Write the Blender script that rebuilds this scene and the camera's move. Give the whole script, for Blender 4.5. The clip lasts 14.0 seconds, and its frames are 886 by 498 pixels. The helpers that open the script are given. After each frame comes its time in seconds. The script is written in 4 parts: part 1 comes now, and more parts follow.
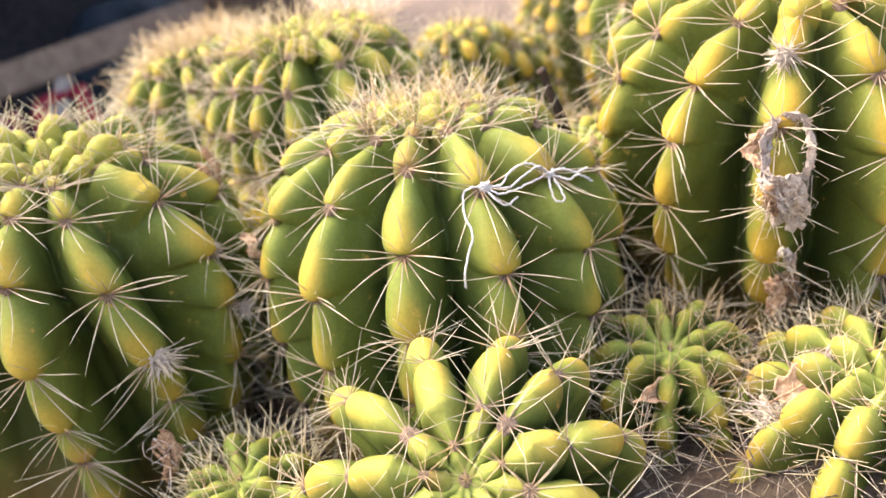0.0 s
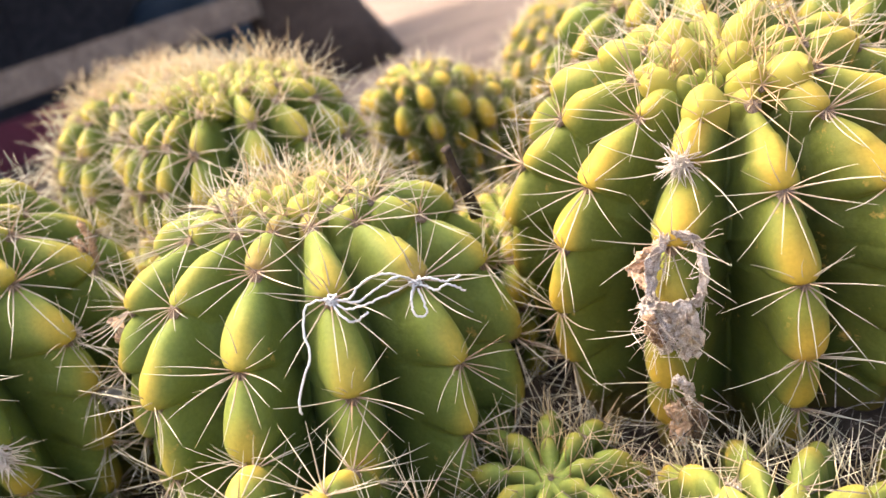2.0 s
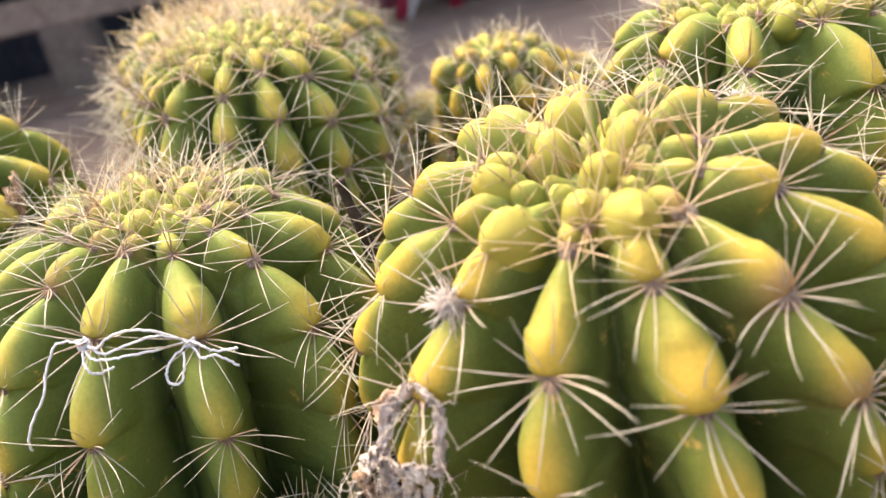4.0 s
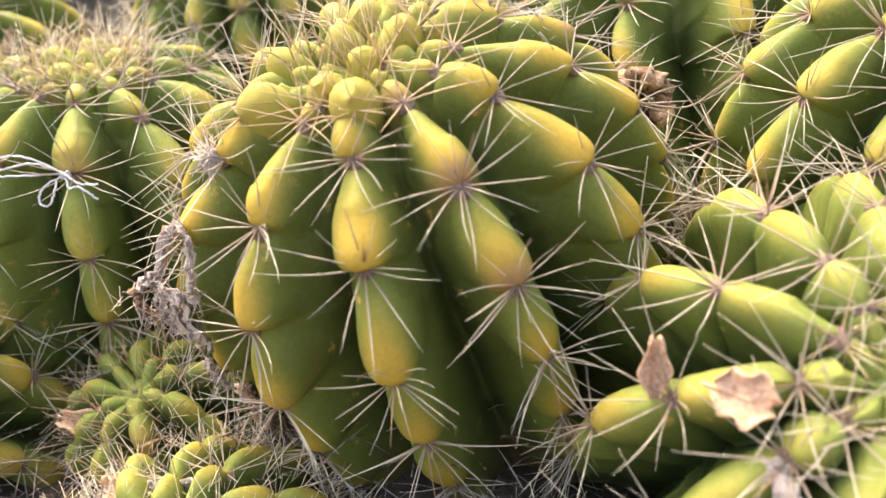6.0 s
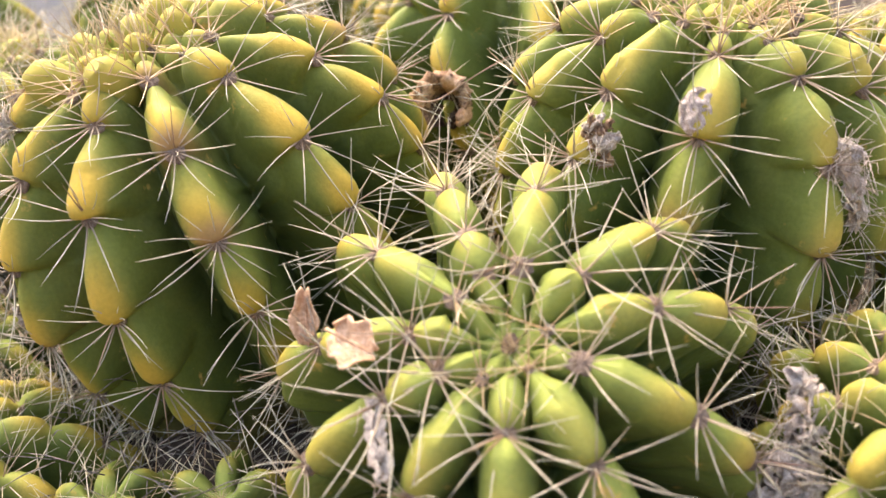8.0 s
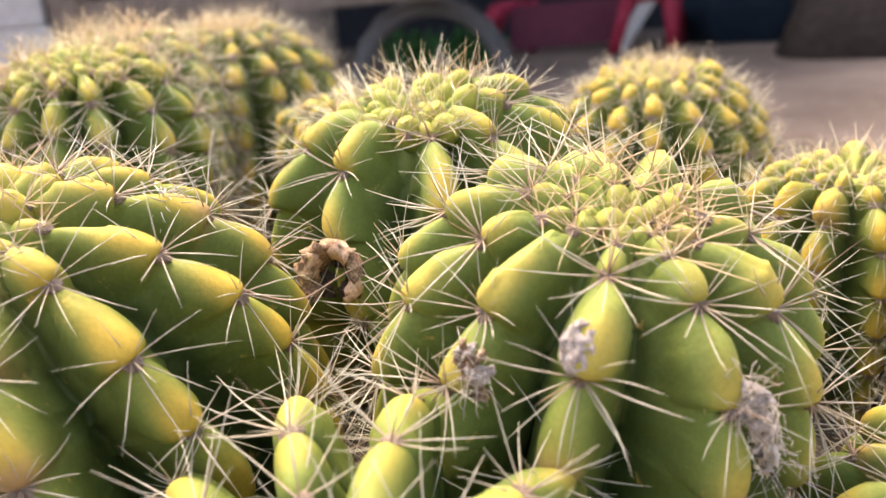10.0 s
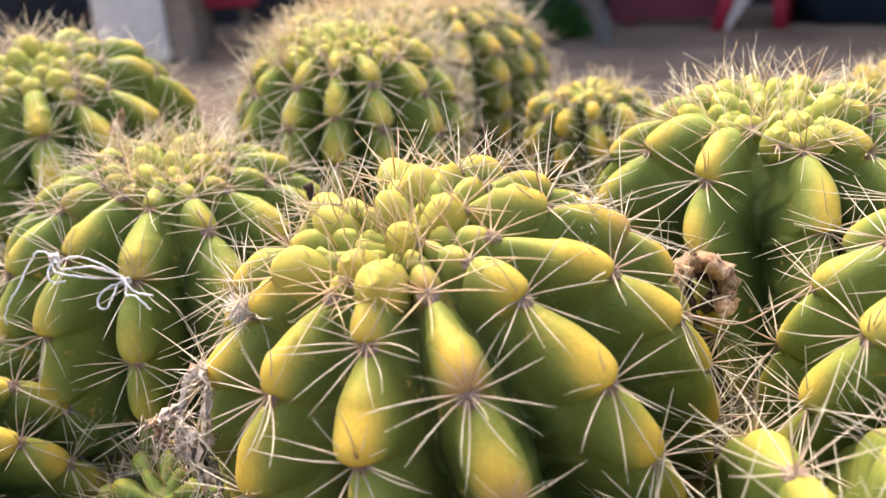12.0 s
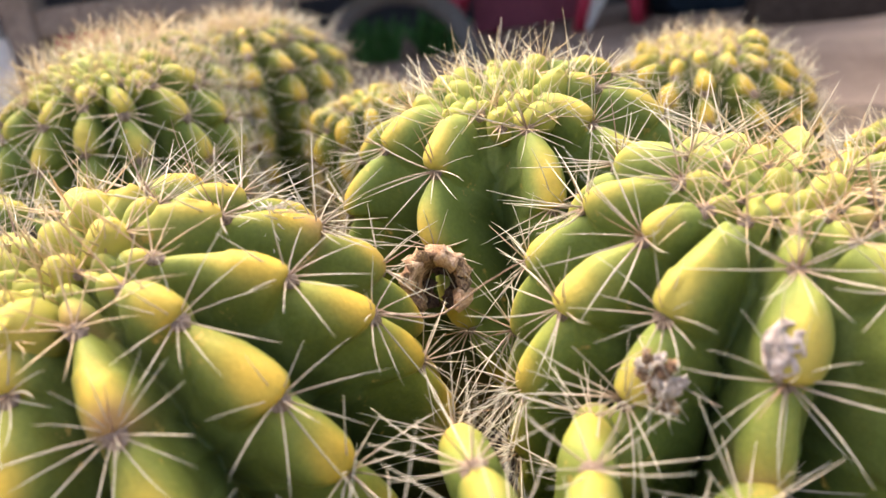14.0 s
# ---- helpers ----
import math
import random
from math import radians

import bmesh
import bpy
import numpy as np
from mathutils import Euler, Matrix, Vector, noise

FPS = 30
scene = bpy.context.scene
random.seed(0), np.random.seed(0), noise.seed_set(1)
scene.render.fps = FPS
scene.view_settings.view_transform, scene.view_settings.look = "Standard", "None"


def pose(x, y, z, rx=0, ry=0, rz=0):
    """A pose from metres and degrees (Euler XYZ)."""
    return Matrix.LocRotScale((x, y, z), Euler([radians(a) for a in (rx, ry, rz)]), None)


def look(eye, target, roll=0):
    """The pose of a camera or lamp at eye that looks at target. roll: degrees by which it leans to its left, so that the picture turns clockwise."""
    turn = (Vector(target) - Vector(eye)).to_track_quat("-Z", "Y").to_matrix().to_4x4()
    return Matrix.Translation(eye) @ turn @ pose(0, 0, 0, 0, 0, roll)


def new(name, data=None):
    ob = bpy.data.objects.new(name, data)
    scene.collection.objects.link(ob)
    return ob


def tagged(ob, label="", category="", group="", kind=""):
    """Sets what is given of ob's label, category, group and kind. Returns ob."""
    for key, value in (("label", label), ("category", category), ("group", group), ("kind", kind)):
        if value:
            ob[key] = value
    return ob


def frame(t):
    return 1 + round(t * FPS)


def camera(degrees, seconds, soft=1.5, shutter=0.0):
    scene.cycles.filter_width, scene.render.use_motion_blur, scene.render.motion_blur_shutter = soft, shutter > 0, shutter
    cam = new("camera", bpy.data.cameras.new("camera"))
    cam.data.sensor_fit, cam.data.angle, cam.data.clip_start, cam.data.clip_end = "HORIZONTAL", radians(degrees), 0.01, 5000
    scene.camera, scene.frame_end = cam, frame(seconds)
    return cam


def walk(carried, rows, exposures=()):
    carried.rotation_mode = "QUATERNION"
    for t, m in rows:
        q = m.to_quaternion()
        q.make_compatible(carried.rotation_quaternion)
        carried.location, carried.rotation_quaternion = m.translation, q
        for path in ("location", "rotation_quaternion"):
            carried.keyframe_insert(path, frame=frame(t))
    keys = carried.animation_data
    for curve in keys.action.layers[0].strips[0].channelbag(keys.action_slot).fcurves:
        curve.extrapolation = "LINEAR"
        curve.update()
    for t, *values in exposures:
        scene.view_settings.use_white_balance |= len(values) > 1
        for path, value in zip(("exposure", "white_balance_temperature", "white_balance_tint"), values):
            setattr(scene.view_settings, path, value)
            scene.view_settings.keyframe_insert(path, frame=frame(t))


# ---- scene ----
cam = camera(54.0, 14.0)
PATH = [
    (0, (0.044, 0.03, 0.207), (-0.006, 1.916, -0.458), -19.6),
    (0.3, (0.0424, 0.0266, 0.2136), (0.0032, 1.9153, -0.4431), -19.73),
    (0.5, (0.043, 0.026, 0.21), (0.009, 1.914, -0.448), -19.8),
    (0.8, (0.0543, 0.0335, 0.2101), (0.0256, 1.9238, -0.4427), -20.00),
    (1, (0.062, 0.04, 0.21), (0.028, 1.931, -0.442), -20.2),
    (1.3, (0.0663, 0.0429, 0.2089), (0.0094, 1.9305, -0.4494), -20.04),
    (1.5, (0.082, 0.05, 0.217), (-0.001, 1.939, -0.434), -19.7),
    (1.8, (0.1089, 0.0599, 0.2109), (-0.0316, 1.9466, -0.4379), -18.82),
    (2, (0.132, 0.075, 0.213), (-0.059, 1.96, -0.429), -18.6),
    (2.2, (0.155, 0.086, 0.222), (-0.1, 1.966, -0.41), -18.1),
    (4.3, (0.322, 0.186, 0.21), (-0.603, 1.814, -0.491), -12.3),
    (4.5, (0.342, 0.19, 0.204), (-0.614, 1.802, -0.495), -11.9),
    (5, (0.378, 0.208, 0.203), (-0.617, 1.779, -0.535), -11.0),
    (5.3, (0.3918, 0.2154, 0.2027), (-0.6360, 1.7651, -0.5339), -9.99),
    (5.5, (0.402, 0.215, 0.195), (-0.667, 1.728, -0.56), -10.2),
    (6, (0.422, 0.2, 0.189), (-0.731, 1.641, -0.583), -8.3),
    (6.3, (0.4354, 0.2056, 0.1757), (-0.7534, 1.6203, -0.5895), -6.99),
    (6.5, (0.449, 0.209, 0.17), (-0.756, 1.617, -0.583), -6.1),
    (6.8, (0.4674, 0.2229, 0.1580), (-0.7606, 1.6159, -0.5846), -5.75),
    (7, (0.484, 0.231, 0.158), (-0.756, 1.616, -0.578), -5.7),
    (7.3, (0.5064, 0.2349, 0.1568), (-0.7509, 1.6200, -0.5509), -5.53),
    (7.5, (0.521, 0.239, 0.162), (-0.757, 1.607, -0.541), -6.3),
    (7.8, (0.5327, 0.2455, 0.1627), (-0.7624, 1.6097, -0.5170), -6.32),
    (8, (0.538, 0.246, 0.165), (-0.773, 1.598, -0.509), -6.5),
    (8.3, (0.5461, 0.2297, 0.1696), (-0.7793, 1.5698, -0.4991), -6.88),
    (8.5, (0.547, 0.244, 0.182), (-0.783, 1.579, -0.488), -7.5),
    (8.7, (0.547, 0.258, 0.192), (-0.773, 1.61, -0.466), -7.8),
    (10.8, (0.489, 0.326, 0.204), (-0.798, 1.747, -0.367), -3.7),
    (11, (0.471, 0.322, 0.207), (-0.824, 1.725, -0.389), -3.4),
    (11.2, (0.4589, 0.3088, 0.2178), (-0.8483, 1.6913, -0.3986), -3.32),
    (11.5, (0.444, 0.287, 0.217), (-0.892, 1.631, -0.421), -3.2),
    (11.7, (0.4380, 0.2678, 0.2216), (-0.9145, 1.5930, -0.4222), -2.99),
    (12, (0.433, 0.239, 0.226), (-0.941, 1.539, -0.425), -3.0),
    (12.2, (0.4318, 0.2389, 0.2255), (-0.9846, 1.4831, -0.4418), -4.49),
    (12.5, (0.437, 0.236, 0.229), (-0.948, 1.526, -0.418), -3.9),
    (12.8, (0.4421, 0.2599, 0.2333), (-0.9208, 1.5747, -0.4095), -4.11),
    (13, (0.425, 0.256, 0.236), (-0.931, 1.581, -0.4), -6.3),
    (13.2, (0.4251, 0.2526, 0.2493), (-0.9294, 1.5800, -0.3856), -7.85),
    (13.5, (0.438, 0.272, 0.232), (-0.877, 1.647, -0.382), -9.5),
    (13.7, (0.4500, 0.2828, 0.2142), (-0.8295, 1.6905, -0.4037), -9.47),
    (14, (0.475, 0.299, 0.208), (-0.758, 1.746, -0.411), -8.6),
]
walk(cam, [(t, look(eye, target, roll)) for t, eye, target, roll in PATH], exposures=[(0.0, 2.53), (2.5, 2.52), (5.0, 2.54), (8.5, 2.60), (11.0, 2.52), (14.0, 2.48)])
cam.data.dof.use_dof, cam.data.dof.focus_distance, cam.data.dof.aperture_fstop = True, 0.315, 9.5

# ---------------------------------------------------------------- light
world = bpy.data.worlds.new("sky")
world.use_nodes = True
scene.world = world
wn = world.node_tree.nodes
sky = wn.new("ShaderNodeTexSky")
sky.sky_type = "NISHITA"
sky.sun_disc = False
SUN_ELEV, SUN_AZ = 60.0, 296.0          # degrees; azimuth clockwise from +y
sky.sun_elevation, sky.sun_rotation = radians(SUN_ELEV), radians(SUN_AZ)
sky.air_density, sky.dust_density, sky.ozone_density = 0.7, 6.0, 0.6
wn["Background"].inputs["Strength"].default_value = 0.15
world.node_tree.links.new(sky.outputs[0], wn["Background"].inputs["Color"])
sun = new("sun", bpy.data.lights.new("sun", "SUN"))
sun.data.energy, sun.data.angle, sun.data.color = 0.52, radians(42), (1.0, 0.82, 0.54)
sd = Vector((math.sin(radians(SUN_AZ)) * math.cos(radians(SUN_ELEV)), math.cos(radians(SUN_AZ)) * math.cos(radians(SUN_ELEV)), math.sin(radians(SUN_ELEV))))
sun.matrix_world = look(sd * 5, (0, 0, 0))


# ---------------------------------------------------------------- materials
def shader(name, rough=0.6, spec=0.4):
    m = bpy.data.materials.new(name)
    m.use_nodes = True
    b = m.node_tree.nodes["Principled BSDF"]
    b.inputs["Roughness"].default_value = rough
    b.inputs["Specular IOR Level"].default_value = spec
    return m, m.node_tree.nodes, m.node_tree.links, b


def mixed(nodes, links, fac, a, b, mode="MIX"):
    """Colour mix; fac, a and b are sockets or values."""
    n = nodes.new("ShaderNodeMix")
    n.data_type, n.blend_type = "RGBA", mode
    for key, v in ((0, fac), (6, a), (7, b)):
        if isinstance(v, bpy.types.NodeSocket):
            links.new(v, n.inputs[key])
        else:
            n.inputs[key].default_value = v if key == 0 else (*v, 1)
    return n.outputs[2]


def noised(nodes, links, scale, detail=4.0, rough=0.6, lo=0.3, hi=0.7, coords="Object"):
    tc = nodes.new("ShaderNodeTexCoord")
    n = nodes.new("ShaderNodeTexNoise")
    n.inputs["Scale"].default_value, n.inputs["Detail"].default_value, n.inputs["Roughness"].default_value = scale, detail, rough
    links.new(tc.outputs[coords], n.inputs["Vector"])
    r = nodes.new("ShaderNodeMapRange")
    r.inputs[1].default_value, r.inputs[2].default_value = lo, hi
    links.new(n.outputs["Fac"], r.inputs[0])
    return r.outputs[0]


def attribute(nodes, name):
    n = nodes.new("ShaderNodeAttribute")
    n.attribute_name = name
    return n.outputs["Fac"]


def bumped(nodes, links, bsdf, height, strength, distance):
    n = nodes.new("ShaderNodeBump")
    n.inputs["Strength"].default_value, n.inputs["Distance"].default_value = strength, distance
    links.new(height, n.inputs["Height"])
    links.new(n.outputs["Normal"], bsdf.inputs["Normal"])


def skin_material(name, yellow, green, shaded_green, young, lo, hi):
    """Cactus skin: yellow swellings, green flanks darkened for groove shade, pale crown, corky base."""
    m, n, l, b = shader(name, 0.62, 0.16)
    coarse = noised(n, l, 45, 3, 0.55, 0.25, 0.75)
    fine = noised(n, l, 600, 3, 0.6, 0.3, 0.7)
    flank = mixed(n, l, attribute(n, "flank"), shaded_green, green)
    blush = n.new("ShaderNodeMath")
    blush.operation = "MULTIPLY_ADD"
    l.new(coarse, blush.inputs[0])
    blush.inputs[1].default_value = 0.30
    l.new(attribute(n, "ripe"), blush.inputs[2])
    shift = n.new("ShaderNodeMapRange")
    shift.interpolation_type = "SMOOTHSTEP"
    shift.inputs[1].default_value, shift.inputs[2].default_value = lo, hi
    l.new(blush.outputs[0], shift.inputs[0])
    col = mixed(n, l, shift.outputs[0], flank, yellow)
    col = mixed(n, l, attribute(n, "young"), col, young)
    col = mixed(n, l, attribute(n, "cork"), col, (0.30, 0.17, 0.07))
    speck = mixed(n, l, fine, (0.86, 0.88, 0.84), (1.06, 1.05, 1.04))
    col = mixed(n, l, 1.0, col, speck, "MULTIPLY")
    blotch = noised(n, l, 95, 5, 0.7, 0.63, 0.75)
    col = mixed(n, l, blotch, col, (0.50, 0.30, 0.07))
    l.new(col, b.inputs["Base Color"])
    b.inputs["Subsurface Weight"].default_value = 0.10
    b.inputs["Subsurface Radius"].default_value = (0.5, 0.6, 0.1)
    b.inputs["Subsurface Scale"].default_value = 0.004
    bumped(n, l, b, fine, 0.12, 0.0006)
    return m


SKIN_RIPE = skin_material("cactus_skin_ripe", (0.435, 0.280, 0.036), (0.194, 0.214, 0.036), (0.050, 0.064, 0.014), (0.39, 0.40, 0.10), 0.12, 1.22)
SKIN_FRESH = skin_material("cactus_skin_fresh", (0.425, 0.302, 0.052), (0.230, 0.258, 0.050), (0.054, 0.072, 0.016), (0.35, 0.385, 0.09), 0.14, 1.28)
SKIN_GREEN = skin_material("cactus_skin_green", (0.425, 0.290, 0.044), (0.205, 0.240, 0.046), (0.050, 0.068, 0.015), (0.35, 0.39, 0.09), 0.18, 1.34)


def spine_material(name, base, body, tip):
    m, n, l, b = shader(name, 0.45, 0.4)
    info = n.new("ShaderNodeObjectInfo")
    col = mixed(n, l, attribute(n, "along"), base, body)
    grey = mixed(n, l, info.outputs["Random"], (0.80, 0.80, 0.76), (1.08, 1.07, 0.99))
    col = mixed(n, l, 1.0, col, grey, "MULTIPLY")
    lone = mixed(n, l, attribute(n, "dark"), col, tip)
    l.new(lone, b.inputs["Base Color"])
    return m


SPINE = spine_material("spine_ivory", (0.27, 0.165, 0.10), (0.52, 0.455, 0.335), (0.24, 0.13, 0.08))
SPINE_BROWN = spine_material("spine_brown", (0.30, 0.18, 0.11), (0.34, 0.21, 0.12), (0.2, 0.1, 0.05))
SPINE_GOLD = spine_material("spine_golden", (0.42, 0.27, 0.15), (0.60, 0.44, 0.24), (0.48, 0.28, 0.13))


SPINE_PALE = spine_material("spine_pale_gold", (0.60, 0.44, 0.26), (0.76, 0.64, 0.42), (0.52, 0.30, 0.14))


def dry_material(name, a, b_, dark, scale=120, rough=0.85):
    m, n, l, b = shader(name, rough, 0.2)
    big = noised(n, l, scale, 4, 0.6, 0.3, 0.7)
    small = noised(n, l, scale * 7, 4, 0.7, 0.35, 0.65)
    col = mixed(n, l, big, a, b_)
    col = mixed(n, l, small, dark, col)
    l.new(col, b.inputs["Base Color"])
    bumped(n, l, b, small, 0.5, 0.001)
    return m


WOOL = dry_material("areole_wool", (0.29, 0.195, 0.135), (0.48, 0.365, 0.27), (0.10, 0.06, 0.04), 700)
WOOL_WHITE = dry_material("grey_wool", (0.76, 0.66, 0.55), (0.90, 0.81, 0.70), (0.52, 0.42, 0.33), 400)
DRY_LEAF = dry_material("dry_leaf", (0.70, 0.44, 0.26), (0.86, 0.62, 0.42), (0.48, 0.26, 0.13), 90, 0.7)
DRY_GREY = dry_material("dry_flower_grey", (0.58, 0.48, 0.39), (0.80, 0.71, 0.61), (0.26, 0.18, 0.13), 300)
PAPER = dry_material("papery_membrane", (0.68, 0.55, 0.43), (0.86, 0.75, 0.62), (0.44, 0.33, 0.24), 220)
DRY_BROWN = dry_material("dry_flower_brown", (0.42, 0.24, 0.12), (0.60, 0.40, 0.22), (0.12, 0.06, 0.04), 150)
HOLLOW_SHADE = dry_material("hollow_shade_petal", (0.09, 0.052, 0.034), (0.17, 0.10, 0.06), (0.035, 0.02, 0.014), 150)
SCAB = dry_material("healed_scar", (0.62, 0.48, 0.38), (0.90, 0.76, 0.64), (0.10, 0.06, 0.045), 420)
THREAD = dry_material("cotton_thread", (0.76, 0.73, 0.69), (0.82, 0.79, 0.75), (0.60, 0.57, 0.54), 900)
STRAW = dry_material("dead_spines", (0.22, 0.17, 0.13), (0.41, 0.34, 0.275), (0.08, 0.06, 0.048), 60)
YARD = dry_material("yard_ground", (0.30, 0.235, 0.19), (0.42, 0.34, 0.28), (0.20, 0.15, 0.12), 3.0, 0.95)
TIMBER = dry_material("weathered_timber", (0.21, 0.155, 0.112), (0.35, 0.26, 0.19), (0.10, 0.072, 0.052), 14)
CONCRETE = dry_material("pale_concrete", (0.56, 0.50, 0.43), (0.70, 0.63, 0.55), (0.40, 0.35, 0.30), 9)
SHADE_WALL = dry_material("shade_dark_boards", (0.022, 0.02, 0.022), (0.04, 0.035, 0.036), (0.01, 0.01, 0.012), 4)
RED_PAINT = dry_material("red_paint", (0.38, 0.024, 0.05), (0.46, 0.04, 0.07), (0.24, 0.016, 0.03), 20, 0.5)
MAROON = dry_material("maroon_plastic", (0.16, 0.03, 0.045), (0.22, 0.045, 0.06), (0.09, 0.02, 0.03), 12, 0.5)
RUBBER = dry_material("dusty_rubber", (0.12, 0.105, 0.09), (0.19, 0.165, 0.145), (0.065, 0.057, 0.05), 20, 0.85)
BARK = dry_material("bark", (0.055, 0.036, 0.026), (0.10, 0.068, 0.048), (0.022, 0.015, 0.011), 16, 0.95)
TARP = dry_material("blue_tarpaulin", (0.012, 0.022, 0.032), (0.02, 0.035, 0.048), (0.007, 0.012, 0.02), 8, 0.6)
WEED = dry_material("weed_green", (0.035, 0.10, 0.02), (0.06, 0.16, 0.03), (0.015, 0.05, 0.01), 30, 0.6)


# ---------------------------------------------------------------- mesh helpers
def mesh_object(name, verts, faces, mat, parent=None, label="", smooth=True, attrs=None):
    me = bpy.data.meshes.new(name)
    me.from_pydata([tuple(v) for v in verts], [], faces)
    if smooth:
        me.polygons.foreach_set("use_smooth", [True] * len(me.polygons))
    for key, values in (attrs or {}).items():
        a = me.attributes.new(key, "FLOAT", "POINT")
        a.data.foreach_set("value", np.asarray(values, dtype=np.float32))
    me.materials.append(mat)
    ob = new(name, me)
    if parent:
        ob.parent = parent
    if label:
        tagged(ob, label)
    return ob


def part(name, bm, mat, parent=None, label="", smooth=True):
    me = bpy.data.meshes.new(name)
    bm.normal_update()
    bm.to_mesh(me)
    bm.free()
    if smooth:
        me.polygons.foreach_set("use_smooth", [True] * len(me.polygons))
    me.materials.append(mat)
    ob = new(name, me)
    if parent:
        ob.parent = parent
    if label:
        tagged(ob, label)
    return ob


def tube(path, radii, sides=4, verts=None, faces=None):
    """A tapered tube along a path of points; adds to verts and faces."""
    verts, faces = ([] if verts is None else verts), ([] if faces is None else faces)
    start, count = len(verts), len(path)
    side = Vector((0.31, 0.72, 0.55))
    for i, p in enumerate(path):
        p = Vector(p)
        way = (Vector(path[min(i + 1, count - 1)]) - Vector(path[max(i - 1, 0)])).normalized()
        a = way.cross(side).normalized()
        b = way.cross(a)
        for k in range(sides):
            w = 2 * math.pi * k / sides
            verts.append(p + radii[i] * (math.cos(w) * a + math.sin(w) * b))
    for i in range(count - 1):
        for k in range(sides):
            q = (k + 1) % sides
            faces.append((start + i * sides + k, start + i * sides + q, start + (i + 1) * sides + q, start + (i + 1) * sides + k))
    faces.append(tuple(start + k for k in range(sides))[::-1])
    faces.append(tuple(start + (count - 1) * sides + k for k in range(sides)))
    return verts, faces


def axes(n):
    """Two directions across n: the first lies nearest to +x."""
    n = Vector(n).normalized()
    x = (Vector((1, 0, 0)) - n * n.x).normalized()
    return x, n.cross(x), n


# ---------------------------------------------------------------- spine stars, shared by all cacti
def spine_cluster_mesh(name, rng, mat, count, centrals, length, flat, thick=0.00042):
    """z: out of the skin, y: up the rib."""
    verts, faces, along, dark = [], [], [], []

    def one(way, size, bend, r, tone):
        way = Vector(way).normalized()
        pts, rad = [], []
        for i in range(5):
            t = i / 4
            pts.append(way * size * t + Vector(bend) * size * t * t + Vector((0, 0, 0.0008)))
            rad.append(r * (1 - 0.82 * t ** 1.4))
        n0 = len(verts)
        tube(pts, rad, 4, verts, faces)
        del faces[-2]
        for k in range(4):
            faces.append((hub, n0 + k, n0 + (k + 1) % 4))
        for i in range(5):
            along.extend([min(1, i / 4 * 1.7)] * 4)
            dark.extend([tone] * 4)

    hub = 0
    verts.append(Vector((0, 0, -0.0006)))
    along.append(0.0)
    dark.append(0.0)

    for k in range(count):
        w = 2 * math.pi * (k + rng.uniform(-0.28, 0.28)) / count
        lift = rng.uniform(0.18, 0.66) * flat
        size = length * rng.uniform(0.72, 1.15) * (1.0 if math.sin(w) < 0.5 else 0.80)
        way = (math.cos(w) * 1.12, math.sin(w) * 0.95 - 0.08, lift)
        one(way, size, (rng.uniform(-0.10, 0.10), rng.uniform(-0.14, 0.05), rng.uniform(-0.10, 0.16)), thick * rng.uniform(0.8, 1.15), 0.0)
    for k in range(centrals):
        way = (rng.uniform(-0.5, 0.5), rng.uniform(-0.75, 0.7), rng.uniform(0.6, 1.1))
        one(way, length * rng.uniform(0.55, 1.0), (rng.uniform(-0.08, 0.08), rng.uniform(-0.2, 0.1), 0), thick * rng.uniform(0.8, 1.2), 0.9 if rng.random() < 0.3 else 0.15)
    me = bpy.data.meshes.new(name)
    me.from_pydata([tuple(v) for v in verts], [], faces)
    me.polygons.foreach_set("use_smooth", [True] * len(me.polygons))
    for key, values in (("along", along), ("dark", dark)):
        a = me.attributes.new(key, "FLOAT", "POINT")
        a.data.foreach_set("value", np.asarray(values, dtype=np.float32))
    me.materials.append(mat)
    return me


def areole_mesh(name, rng, mat, r):
    """A felted oval cushion with a frayed rim."""
    bm = bmesh.new()
    seed = Vector((rng.random() * 9, 0, 0))
    bmesh.ops.create_icosphere(bm, subdivisions=3, radius=r)
    for v in bm.verts:
        k = 1 + 0.22 * noise.noise(v.co * 700 + seed) + 0.16 * noise.noise(v.co * 2600 + seed) + rng.uniform(-0.05, 0.13)
        v.co = Vector((v.co.x * 0.9, v.co.y * 1.15, v.co.z * 0.55)) * k
    me = bpy.data.meshes.new(name)
    bm.to_mesh(me)
    bm.free()
    me.materials.append(mat)
    return me


def spine_mesh(rng, mat, length, thick, straight):
    """One slender spine along +x, bending towards z."""
    bx, bz = rng.uniform(-0.10, 0.10) * straight, rng.uniform(-0.10, 0.16) * straight
    pts = [Vector((length * i / 5, bx * length * (i / 5) ** 2, bz * length * (i / 5) ** 2)) for i in range(6)]
    verts, faces = tube(pts, [thick * (1 - 0.82 * (i / 5) ** 1.4) for i in range(6)], 5)
    me = bpy.data.meshes.new("spine")
    me.from_pydata([tuple(v) for v in verts], [], faces)
    me.polygons.foreach_set("use_smooth", [True] * len(me.polygons))
    at = me.attributes.new("along", "FLOAT", "POINT")
    at.data.foreach_set("value", np.asarray([min(1, i / 5 * 1.7) for i in range(6) for _ in range(5)], dtype=np.float32))
    me.materials.append(mat)
    return me


